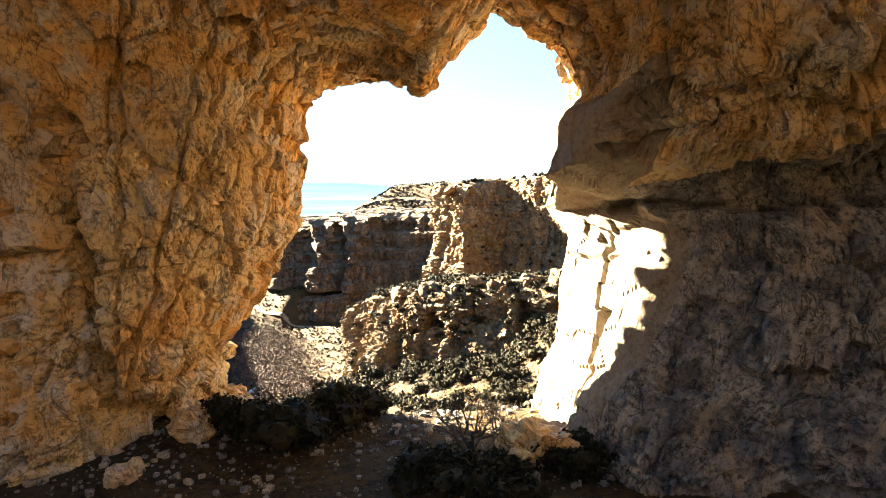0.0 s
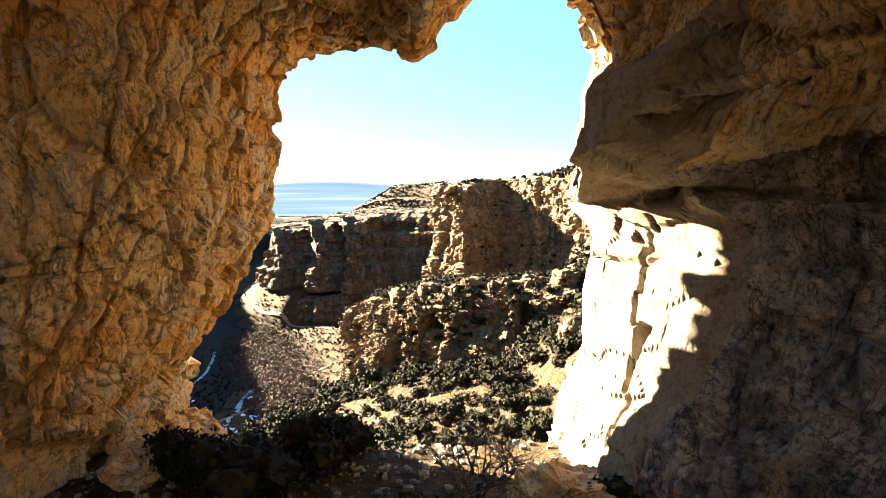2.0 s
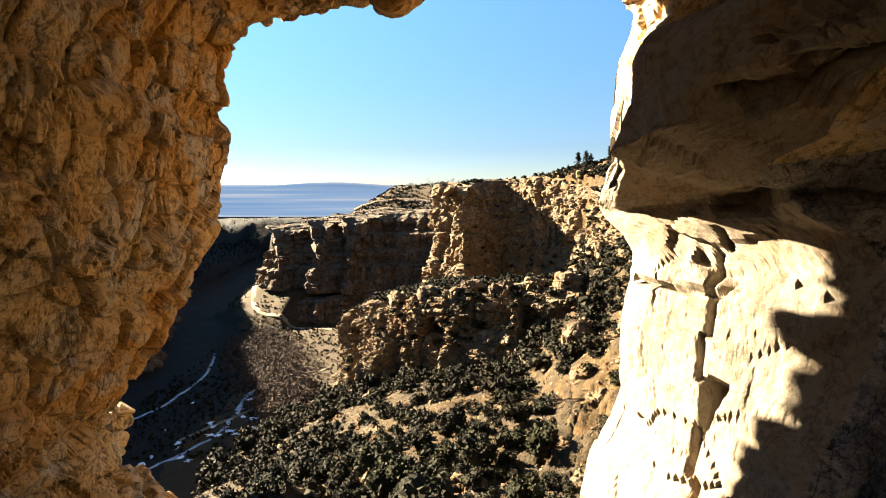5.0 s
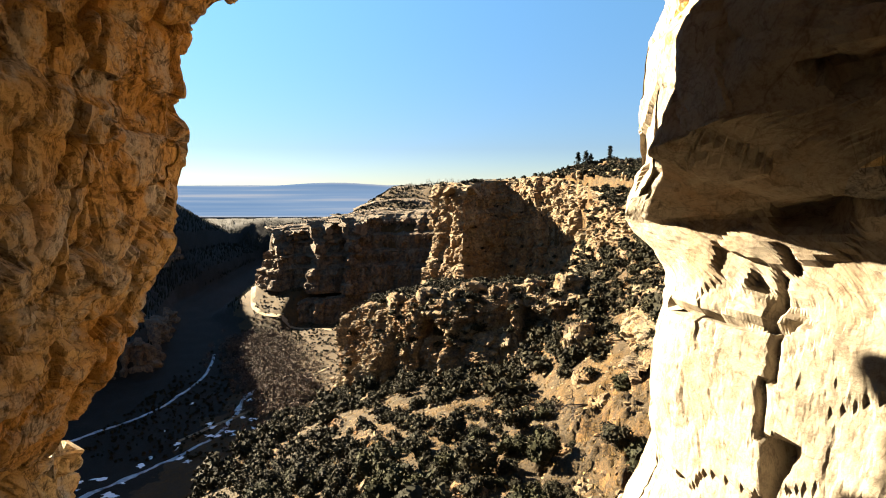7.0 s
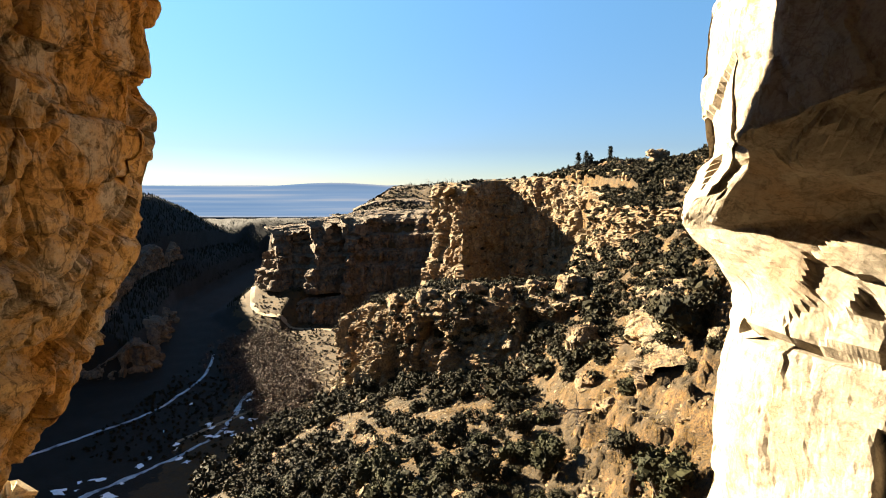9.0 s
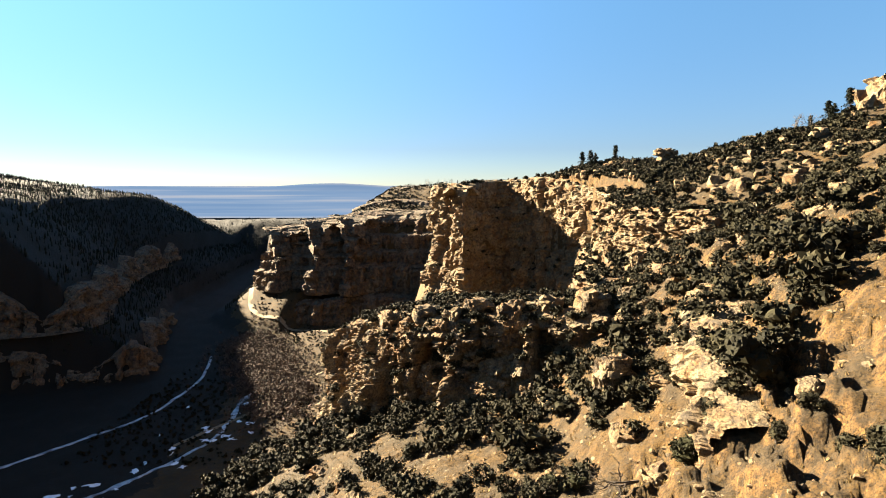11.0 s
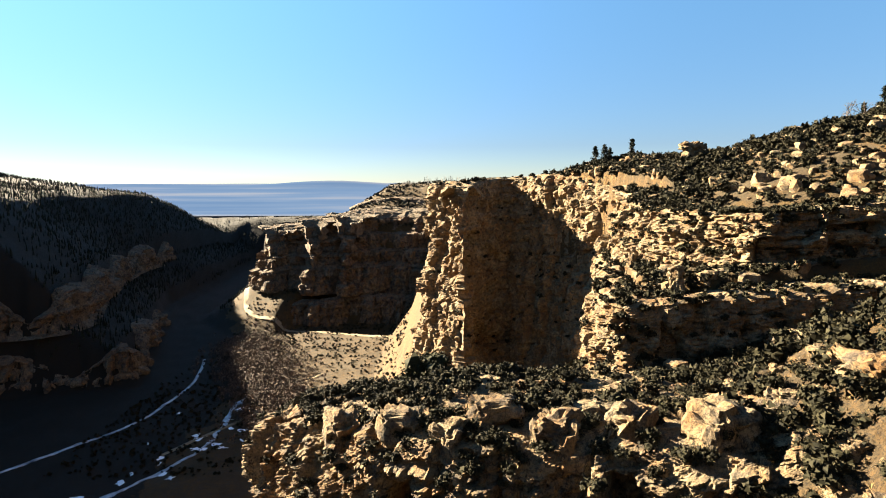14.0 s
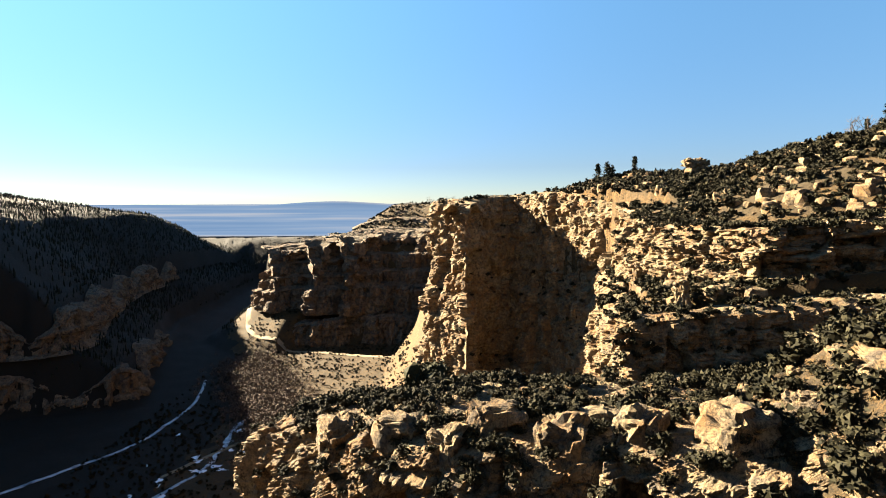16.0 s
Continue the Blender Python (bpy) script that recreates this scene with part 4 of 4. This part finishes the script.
rest = [(x, y, heights[290 + n] - 0.1, s) for n, (x, y, s) in enumerate(spots[290:])]
many("juniper_cover", "dark juniper scrub over the lower slope", "bushes", rest, lambda r: crown(r, 7, 300, 0.24, 2.2, 1.6), m_juniper)
ledge = np.concatenate(LEDGES[:2])
many("ledge_scrub", "small dark bushes rooted on rock ledges", "bushes", [(*p[:3] - np.array([0, 0, 0.1]), rng.uniform(0.4, 1.05)) for p in ledge], lambda r: crown(r, 5, 210, 0.22, 1.9, 1.2), m_juniper)
ledge = np.concatenate(LEDGES[2:])
many("cliff_scrub", "dark bushes along the cliff tops", "bushes", [(*p[:3] - np.array([0, 0, 0.2]), rng.uniform(0.7, 1.5)) for p in ledge], lambda r: crown(r, 3, 60, 0.5, 2.4, 1.6), m_juniper)


def scatter(n, x0, x1, y0, y1, keep, size, seed, scale):
    """n places on the ground where keep allows, thicker where noise is high."""
    r = np.random.default_rng(seed)
    x, y = r.uniform(x0, x1, 9 * n), r.uniform(y0, y1, 9 * n)
    z = height(x, y)
    dx, dy = height(x + 1, y) - z, height(x, y + 1) - z
    ok = keep(x, y, z) & (np.hypot(dx, dy) < 1.9) & (abs(x) < 0.8 * y + 30) & (fbm(np.stack([x, y, 0 * x], 1) * scale, 3, seed) > r.uniform(-0.75, 0.22, len(x)))
    i = np.where(ok)[0][:n]
    return np.stack([x[i], y[i], z[i] - 0.1, r.uniform(*size, len(i))], 1)


hill_spots = scatter(6800, 25, 210, 95, 335, lambda x, y, z: (z > -60), (0.6, 1.8), 301, 0.03)
many("hillside_scrub", "dark juniper scrub over the golden hillside", "bushes", hill_spots, lambda r: crown(r, 2, 44, 0.55, 2.4, 1.6), m_juniper)
butte_spots = scatter(1500, -2, 125, 225, 420, lambda x, y, z: (z > -32), (0.7, 1.9), 302, 0.02)
many("hilltop_scrub", "dark scrub on top of the butte", "bushes", butte_spots, lambda r: crown(r, 5, 50, 0.6, 2.4, 1.8), m_juniper)
spur_spots = scatter(650, -14, 40, 72, 125, lambda x, y, z: (z > -60), (0.45, 1.15), 309, 0.12)
many("spur_scrub", "dark low scrub over the rock spur", "bushes", spur_spots, lambda r: crown(r, 4, 150, 0.25, 2.0, 1.2), m_juniper)
valley_spots = scatter(3200, -470, 60, 640, 1420, lambda x, y, z: (x > -440), (1.0, 3.2), 303, 0.006)
many("valley_scrub", "dark junipers scattered over the valley floor and talus", "bushes", valley_spots, lambda r: crown(r, 1, 18, 1.1, 2.4, 1.8), m_juniper)
mesa_spots = scatter(4200, -470, 320, 1360, 1700, lambda x, y, z: (z > -140), (1.6, 3.4), 304, 0.006)
many("mesa_scrub", "dark scrub on the ledges of the far mesa", "bushes", mesa_spots, lambda r: crown(r, 1, 14, 1.2, 2.2, 2.0), m_juniper)


def conifer(r):
    h, w = r.uniform(0.8, 1.2), r.uniform(0.3, 0.42)
    v, f = [], []
    for k in range(3):
        b = len(v)
        z0, z1, q = h * (0.05 + 0.27 * k), h * (0.5 + 0.25 * k), w * (1 - 0.28 * k)
        for a in range(5):
            t = a * 1.2566 + k
            v.append((math.cos(t) * q * r.uniform(0.4, 0.6), math.sin(t) * q * r.uniform(0.4, 0.6), z0))
        v.append((0, 0, z1))
        f += [(b + a, b + (a + 1) % 5, b + 5) for a in range(5)]
    return np.array(v), np.array(f)


forest = scatter(12500, -2000, -480, 800, 2500, lambda x, y, z: (z > -300), (6, 12), 305, 0.004)
many("far_forest", "dark conifer forest over the shaded canyon side", "trees", forest, conifer, m_pine)
foothill = scatter(3000, -1500, 700, 2150, 2700, lambda x, y, z: (z > -300), (5, 9), 306, 0.003)
many("foothill_forest", "dark conifer forest on the foothills", "trees", foothill, conifer, m_pine)


def snag(r):
    pieces = [tube([(0, 0, 0), (0.02, 0, 0.5), (0, 0.02, 1)], [0.03, 0.022, 0.006], 3)]
    for _ in range(6):
        a, s = r.uniform(0, 6.28), r.uniform(0.3, 0.9)
        pieces.append(tube([(0, 0, s), (math.cos(a) * 0.16, math.sin(a) * 0.16, s + 0.12)], [0.014, 0.004], 3))
    return joined(pieces)


rim_x = rng.uniform(-148, 260, 150)
rim_y = np.interp(rim_x, [-152, -140, -60, 60, 300], [1650, 1606, 1566, 1516, 1476]) + rng.uniform(0, 50, 150)
rim = np.stack([rim_x, rim_y, height(rim_x, rim_y) - 0.5, rng.uniform(9, 19, 150)], 1)
many("rim_snags", "burnt bare trees along the mesa rim", "trees", rim[:90], snag, m_twig)
many("rim_pines", "dark pines along the mesa rim", "trees", rim[90:] * np.array([1, 1, 1, 0.7]), conifer, m_pine)


def cottonwood(r):
    p = r.normal(size=(46, 3)) * np.array([0.24, 0.24, 0.2]) + np.array([0, 0, 0.62])
    p[:, 2] = np.clip(p[:, 2], 0.12, 1.05)
    v, f = flakes(r, p, 0.17)
    return joined([tube([(0, 0, 0), (0.02, 0.02, 0.6)], [0.03, 0.012], 3), (v, f)])


grove = []
while len(grove) < 1300:
    s, w = rng.uniform(0, 1), rng.normal()
    x, y = -395 + 175 * s + 26 * w, 1170 - 360 * s + 46 * rng.normal()
    if y - 15 < 316 / 0.36 and x < -330 and rng.random() < 0.8:
        continue
    grove.append((x, y, 0.0, rng.uniform(9, 15)))
grove = np.array(grove)
grove[:, 2] = height(grove[:, 0], grove[:, 1]) - 0.3
many("cottonwood_grove", "leafless grey-brown cottonwood grove on the valley floor", "trees", grove, cottonwood, m_grove)

# single trees
pine = build_pine(rng, 9.0, 5.0, "dark pine tree on the skyline", "skyline pines")
pine.matrix_basis = at(89.5, 317)
pine_b = build_pine(rng, 8.5, 6.0, "dark pine tree on the skyline", "skyline pines")
pine_b.matrix_basis = at(76, 314)
for x, y, s, src in ((72.5, 317, 0.95, pine), (79.5, 318, 0.8, pine_b), (67, 316, 0.5, pine_b), (63, 312, 0.45, pine), (140.5, 270, 0.95, pine_b), (145, 236, 1.0, pine), (148.5, 238, 0.85, pine_b), (152, 235, 1.1, pine),
                     (84, 150, 0.75, pine), (93, 148, 0.6, pine), (100, 152, 0.6, pine_b), (24.5, 148, 0.5, pine_b), (61, 146, 0.5, pine), (96, 321, 0.4, pine_b), (141, 240, 0.7, pine)):
    copy_thing(src, at(x, y, 0.2, rng.uniform(0, 6), s))
dead = build_bare("dead_tree", "bare grey dead tree on the skyline", "tree", rng, 11.0, 1, 4, 0.45, "skyline snags")
dead.matrix_basis = at(134.5, 238, 0.3)
copy_thing(dead, at(139.5, 238, 0.3, 2.0, 0.95))
copy_thing(dead, at(136.8, 241, 0.3, 4.0, 0.6))
big = build_bush("juniper_tree", "large bright green juniper behind the rock spur", "tree", "", rng, 5.4, 4.8, 2600, 0.26, m_green, 16)
big.matrix_basis = at(-0.4, 97.8, 0.3, 0.4, 1.0, -19.2)
for x, y, z, s in ((3.2, 99.0, -19.6, 0.55), (-2.8, 99.5, -20.0, 0.5)):
    copy_thing(big, at(x, y, 0.2, 2.0, s, z))
fallen = build_bare("fallen_tree", "bleached fallen dead tree lying on the slope", "dead tree", rng, 3.6, 2, 4, 0.7)
fallen.matrix_basis = at(10.2, 44.5, -0.4) @ pose(0, 0, 0, 0, 78, 200)

# rock pillars
spire = tagged(new("rock_spire", stone_mesh("rock_spire", rng, (1.7, 1.7, 6.5), 5, m_cliff, 3)), "slender standing limestone spire on the bench", "rock spire")
spire.matrix_basis = at(59.3, 219.5, 0, 0.4, 1.0, -27.5)
second = tagged(new("rock_spire", stone_mesh("rock_spire", rng, (2.0, 1.6, 3.6), 5, m_cliff, 4)), "stubby pale limestone pillar beside a boulder", "rock spire")
second.matrix_basis = at(54, 174, 0, 0.9, 1.0, -22.2)
hoodoo = tagged(new("hoodoo"), "caprock hoodoo of layered limestone on the skyline", "rock pillar")
hoodoo.matrix_basis = at(97.2, 268.6)
part("pillar", stone_mesh("pillar", rng, (3.4, 3.0, 4.2), 5, m_cliff, 5), hoodoo)
cap = part("cap", stone_mesh("cap", rng, (4.6, 3.8, 1.3), 5, m_cliff, 6), hoodoo, "overhanging flat cap stone")
cap.location = (-0.3, 0, 4.4)

# boulders
stones = [stone_mesh("boulder", rng, (rng.uniform(0.8, 1.3), rng.uniform(0.7, 1.1), rng.uniform(0.5, 0.9)), 4, m_cliff, 20 + k) for k in range(6)]
for n in range(150):
    while True:
        x, y = rng.uniform(-22, 34), rng.uniform(24, 98)
        if abs(x) < 0.75 * y:
            break
    s = rng.uniform(0.25, 1.0) * (1.5 if rng.random() < 0.15 else 1)
    if n > 100:
        x, y = rng.uniform(-10, 32), rng.uniform(66, 90)
    b = tagged(new("boulder", stones[int(rng.integers(0, 6))]), "pale weathered limestone boulder on the slope", "boulder", "slope boulders")
    b.matrix_basis = at(x, y, 0.2 * s, rng.uniform(0, 6), s)
white = tagged(new("boulder", stone_mesh("boulder", rng, (1.5, 1.3, 2.4), 5, m_cliff, 31)), "tall white limestone boulder among junipers", "boulder")
white.matrix_basis = at(13.2, 58.2, 0, 0.3, 1.0, -15.6)
for n, (x, y, z, s) in enumerate(((4.2, 79.5, -14.3, 1.5), (7.4, 76.4, -14.0, 1.3), (-6.2, 83.0, -16.6, 1.5), (-10.4, 87.5, -19.0, 1.5), (11.5, 76.0, -13.2, 1.3), (15.5, 73.5, -12.2, 1.4), (-1.8, 80.0, -15.0, 1.3), (1.2, 78.0, -14.9, 1.1))):
    knob = tagged(new("boulder", stones[n % 6]), "upright weathered knob on the spur rim", "boulder", "rim knobs")
    knob.matrix_basis = at(x, y, 0, n, 1.0, z) @ Matrix.Diagonal((s, s, 1.15 * s, 1))
yellow = tagged(new("boulder", stone_mesh("boulder", rng, (1.3, 1.0, 0.8), 5, m_cliff, 33)), "blocky yellow limestone outcrop on the crest", "boulder")
yellow.matrix_basis = at(18.6, 74.6, 0.25, 0.2)
crag = tagged(new("boulder", stone_mesh("boulder", rng, (9, 8, 11), 5, m_cliff, 32)), "huge pale limestone crag on the hill crest", "boulder")
crag.matrix_basis = at(168, 236, 0, 0.3, 1.0, 31)

# loose stones and straw tufts on the slope


def pebble(r):
    bm = bmesh.new()
    bmesh.ops.create_icosphere(bm, subdivisions=1, radius=1)
    v = np.array([x.co[:] for x in bm.verts])
    f = np.array([[x.index for x in face.verts] for face in bm.faces])
    bm.free()
    v = v * r.uniform(0.6, 1.2, (len(v), 1)) * np.array([1.0, r.uniform(0.6, 0.9), r.uniform(0.4, 0.7)])
    return v, f


def stone_shape(r):
    me = stone_mesh("rock", r, (r.uniform(0.8, 1.4), r.uniform(0.7, 1.1), r.uniform(0.6, 1.0)), 2, None, int(r.integers(0, 999)))
    v, f = np.array([q.co[:] for q in me.vertices]), np.array([q.vertices[:] for q in me.polygons])
    bpy.data.meshes.remove(me)
    return v, f


def tuft(r):
    v, f = [], []
    for k in range(9):
        a, b = r.uniform(0, 6.28), r.uniform(0.2, 0.6)
        e = np.array([math.cos(a) * b, math.sin(a) * b, r.uniform(0.6, 1.0)])
        w = np.array([-math.sin(a), math.cos(a), 0]) * 0.06
        v += [e * 0.05 - w, e * 0.05 + w, e]
        f.append((3 * k, 3 * k + 1, 3 * k + 2))
    return np.array(v), np.array(f)


many("hillside_rocks", "blocky limestone outcrops over the hillside", "rocks", scatter(700, 45, 210, 150, 335, lambda x, y, z: (z > -40), (0.5, 2.3), 310, 0.03), lambda r: stone_shape(r), m_cliff)
m_straw = leaf_material("straw_grass", (0.1, 0.065, 0.024), (0.22, 0.16, 0.07))
near_slope = lambda x, y, z: (y > 13) & (z > -34)
many("scree", "pale limestone scree strewn over the slope", "stones", scatter(7500, -24, 40, 13, 98, near_slope, (0.05, 0.36), 307, 0.16), pebble, m_cliff)
many("straw_tufts", "dry straw grass tufts on the slope", "grass", scatter(7000, -24, 40, 13, 92, near_slope, (0.2, 0.5), 308, 0.2), tuft, m_straw)

# ---- road, creek and snow on the valley floor ----


def plain_material(name, a, b, scale, rough=0.9):
    k = Mat(name, rough)
    n = k.noise(scale, 7, 0.7)
    k.bump(n, 0.5, 0.2)
    return k.color(k.mix(k.ramp(n, (0.35, 0.0), (0.65, 1.0)), a, b))


m_road = plain_material("gravel", (0.14, 0.105, 0.065), (0.2, 0.16, 0.105), 0.4)
m_snow = plain_material("old_snow", (0.6, 0.64, 0.72), (0.82, 0.84, 0.88), 0.2, 0.6)
m_ice = plain_material("creek_ice", (0.06, 0.075, 0.1), (0.42, 0.47, 0.54), 0.06, 0.35)


def ribbon(name, label, category, pts, width, material, lift, n=160, ragged=0.0):
    line = spline(pts, n)
    t = np.gradient(line, axis=0)
    t /= np.linalg.norm(t, axis=1, keepdims=True)
    side = np.stack([-t[:, 1], t[:, 0]], 1)
    g = np.zeros((n, 5, 3))
    for j, o in enumerate(np.linspace(-0.5, 0.5, 5)):
        w = width * (1 + ragged * fbm(np.stack([line[:, 0], line[:, 1], np.full(n, 9.0 * j)], 1) * 0.06, 3, 400))
        g[:, j, :2] = line + side * (o * w)[:, None]
    mid = height(line[:, 0], line[:, 1])
    mid = np.convolve(np.pad(mid, 4, mode="edge"), np.ones(9) / 9, "valid")
    g[..., 2] = np.maximum(mid[:, None], height(g[..., 0].ravel(), g[..., 1].ravel()).reshape(n, 5)) + lift
    g[:, 0, 2] -= 1.5
    g[:, 4, 2] -= 1.5
    return tagged(new(name, mesh_from(name, g.reshape(-1, 3), grid_faces(n, 5), material, False)), label, category, kind="structure")


ribbon("road", "pale gravel road at the foot of the mesa", "road", [(-470, 1420), (-442, 1330), (-400, 1285), (-330, 1262), (-250, 1245), (-180, 1222), (-110, 1196)], 11, m_road, 1.2)
ribbon("valley_road", "narrow road along the shaded valley floor", "road", [(-430, 1060), (-412, 1000), (-398, 930), (-400, 850), (-412, 775), (-458, 700), (-500, 640), (-560, 560)], 6, m_ice, 0.8)
ribbon("track", "faint dirt track below the spur", "road", [(-330, 690), (-290, 760), (-255, 830), (-235, 900), (-200, 980)], 8, m_road, 0.8)
ribbon("creek", "half-frozen creek with snowy banks", "water", [(-285, 900), (-296, 840), (-287, 760), (-292, 700), (-320, 640), (-350, 590), (-400, 520)], 8, m_ice, 0.6, 200, 1.6)
flecks = []
while len(flecks) < 34:
    s = rng.uniform(0, 1)
    x, y = np.interp(s, [0, 0.5, 1], [-300, -300, -390]) + rng.normal() * 24, 830 - 300 * s + rng.normal() * 20
    r, sx = rng.uniform(1.5, 5.5), rng.uniform(0.5, 1.6)
    a = np.linspace(0, 2 * np.pi, 11, endpoint=False)
    q = r * (1 + 0.4 * rng.normal(size=11))
    vx, vy = x + np.cos(a) * q * sx, y + np.sin(a) * q
    ring = np.stack([vx, vy, height(vx, vy) + 0.5], 1)
    mid = np.array([[x, y, ground_at(x, y) + 0.9]])
    flecks.append((np.concatenate([ring, mid]), np.array([(k, (k + 1) % 11, 11) for k in range(11)])))
tagged(new("snow_patches", mesh_from("snow_patches", *joined(flecks), m_snow)), "patches of old snow beside the creek", "snow", kind="stuff")


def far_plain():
    k = Mat("haze_painted_plain", 1.0)
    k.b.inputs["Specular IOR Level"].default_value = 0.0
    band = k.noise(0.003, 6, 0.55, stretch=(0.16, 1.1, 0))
    # aerial haze is painted as bluish field colours and a faint blue glow
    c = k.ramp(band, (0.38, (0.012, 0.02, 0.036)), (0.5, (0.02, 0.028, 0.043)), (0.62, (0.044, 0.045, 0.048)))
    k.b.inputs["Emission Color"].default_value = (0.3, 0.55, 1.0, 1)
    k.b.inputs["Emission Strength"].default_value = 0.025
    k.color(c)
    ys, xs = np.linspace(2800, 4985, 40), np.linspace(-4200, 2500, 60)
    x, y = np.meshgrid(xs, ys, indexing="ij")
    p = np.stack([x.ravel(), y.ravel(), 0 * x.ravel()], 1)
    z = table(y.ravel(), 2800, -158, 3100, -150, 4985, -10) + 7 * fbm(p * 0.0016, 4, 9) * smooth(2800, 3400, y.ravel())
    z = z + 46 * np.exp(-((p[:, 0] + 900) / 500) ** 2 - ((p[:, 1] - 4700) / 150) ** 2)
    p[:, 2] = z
    return tagged(new("backdrop", mesh_from("backdrop", p, grid_faces(60, 40), k.m, False)), "farming plain reaching to the horizon, blue haze painted in", "plain", kind="structure")


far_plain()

# ---- on the ledge under the arch ----

# sagebrush takes the dark juniper colour to stand in for the arch's shade
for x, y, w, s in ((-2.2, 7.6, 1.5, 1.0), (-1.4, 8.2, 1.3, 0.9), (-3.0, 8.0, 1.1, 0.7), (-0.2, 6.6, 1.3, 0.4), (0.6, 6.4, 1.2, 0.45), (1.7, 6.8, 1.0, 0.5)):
    b = build_bush("sage_bush", "sagebrush under the arch, its shade put into dark foliage", "bush", "sagebrush under the arch", rng, w, 0.85 * s, 1500, 0.07, m_sage if x > 5 else m_juniper, 10)
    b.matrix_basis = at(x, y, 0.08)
sage = build_bush("sage_bush", "sunlit pale grey sagebrush beyond the arch", "bush", "sagebrush beyond the arch", rng, 1.3, 0.85, 1600, 0.06, m_sage, 11)
sage.matrix_basis = at(-1.2, 11.0, 0.05)
for x, y, s in ((-0.4, 10.3, 0.9), (-2.3, 11.6, 1.1), (0.2, 12.4, 1.2), (1.4, 11.2, 0.9), (1.5, 13.6, 1.3), (-3.2, 12.6, 1.2), (-1.3, 13.6, 1.3), (2.6, 12.6, 1.2), (0.5, 15.0, 1.4), (-3.0, 15.4, 1.4), (3.3, 15.2, 1.4)):
    copy_thing(sage, at(x, y, 0.05, rng.uniform(0, 6), s))
shrub = build_bare("dry_shrub", "bare dark many-stemmed dry shrub under the arch", "shrub", rng, 1.15, 6, 4, 0.6)
shrub.matrix_basis = at(0.38, 7.3, 0.0)
shrub_b = build_bare("dry_shrub", "small leafless shrub with crooked twigs", "shrub", rng, 0.8, 4, 4, 0.6)
shrub_b.matrix_basis = at(0.75, 8.0, 0.0)

rock = tagged(new("boulder", stone_mesh("boulder", rng, (0.5, 0.36, 0.3), 5, m_arch, 51)), "dark angular boulder at the foot of the arch", "boulder")
rock.matrix_basis = at(1.25, 7.1, 0, 0.2, 1.0, -3.45)
for x, y, d, sd in ((-3.5, 7.9, (0.4, 0.3, 0.3), 52), (-2.6, 9.2, (0.5, 0.4, 0.42), 53), (-3.9, 6.7, (0.22, 0.18, 0.15), 54), (-2.1, 9.5, (0.35, 0.3, 0.26), 55), (-3.2, 8.9, (0.5, 0.4, 0.4), 56), (1.7, 8.6, (0.3, 0.3, 0.25), 57)):
    rock = tagged(new("boulder", stone_mesh("boulder", rng, d, 4, m_arch, sd)), "orange limestone block fallen beside the arch wall", "boulder", "fallen blocks")
    rock.matrix_basis = at(x, y, 0.0, sd, 1.0)
chips = []
kind = [stone_mesh("chip", rng, (1, 0.8, 0.6), 1, None, 60 + k) for k in range(5)]
shapes = []
for me in kind:
    v = np.array([q.co[:] for q in me.vertices])
    shapes.append((v, np.array([p.vertices[:] for p in me.polygons])))
    bpy.data.meshes.remove(me)
xs, ys = rng.uniform(-5.2, 2.6, 1700), 8.9 - abs(rng.normal(size=1700)) * 2.0
zs = height(xs, ys)
for x, y, z in zip(xs, ys, zs):
    v, f = shapes[int(rng.integers(0, 5))]
    s = 0.012 + 0.06 * rng.random() ** 4
    a = rng.uniform(0, 6.28)
    w = np.stack([v[:, 0] * math.cos(a) - v[:, 1] * math.sin(a), v[:, 0] * math.sin(a) + v[:, 1] * math.cos(a), v[:, 2]], 1)
    chips.append((w * s + (x, y, z + 0.4 * s), f))
tagged(new("rubble", mesh_from("rubble", *joined(chips), m_lichen_shade)), "loose limestone rubble covering the ledge", "stones", kind="stuff")
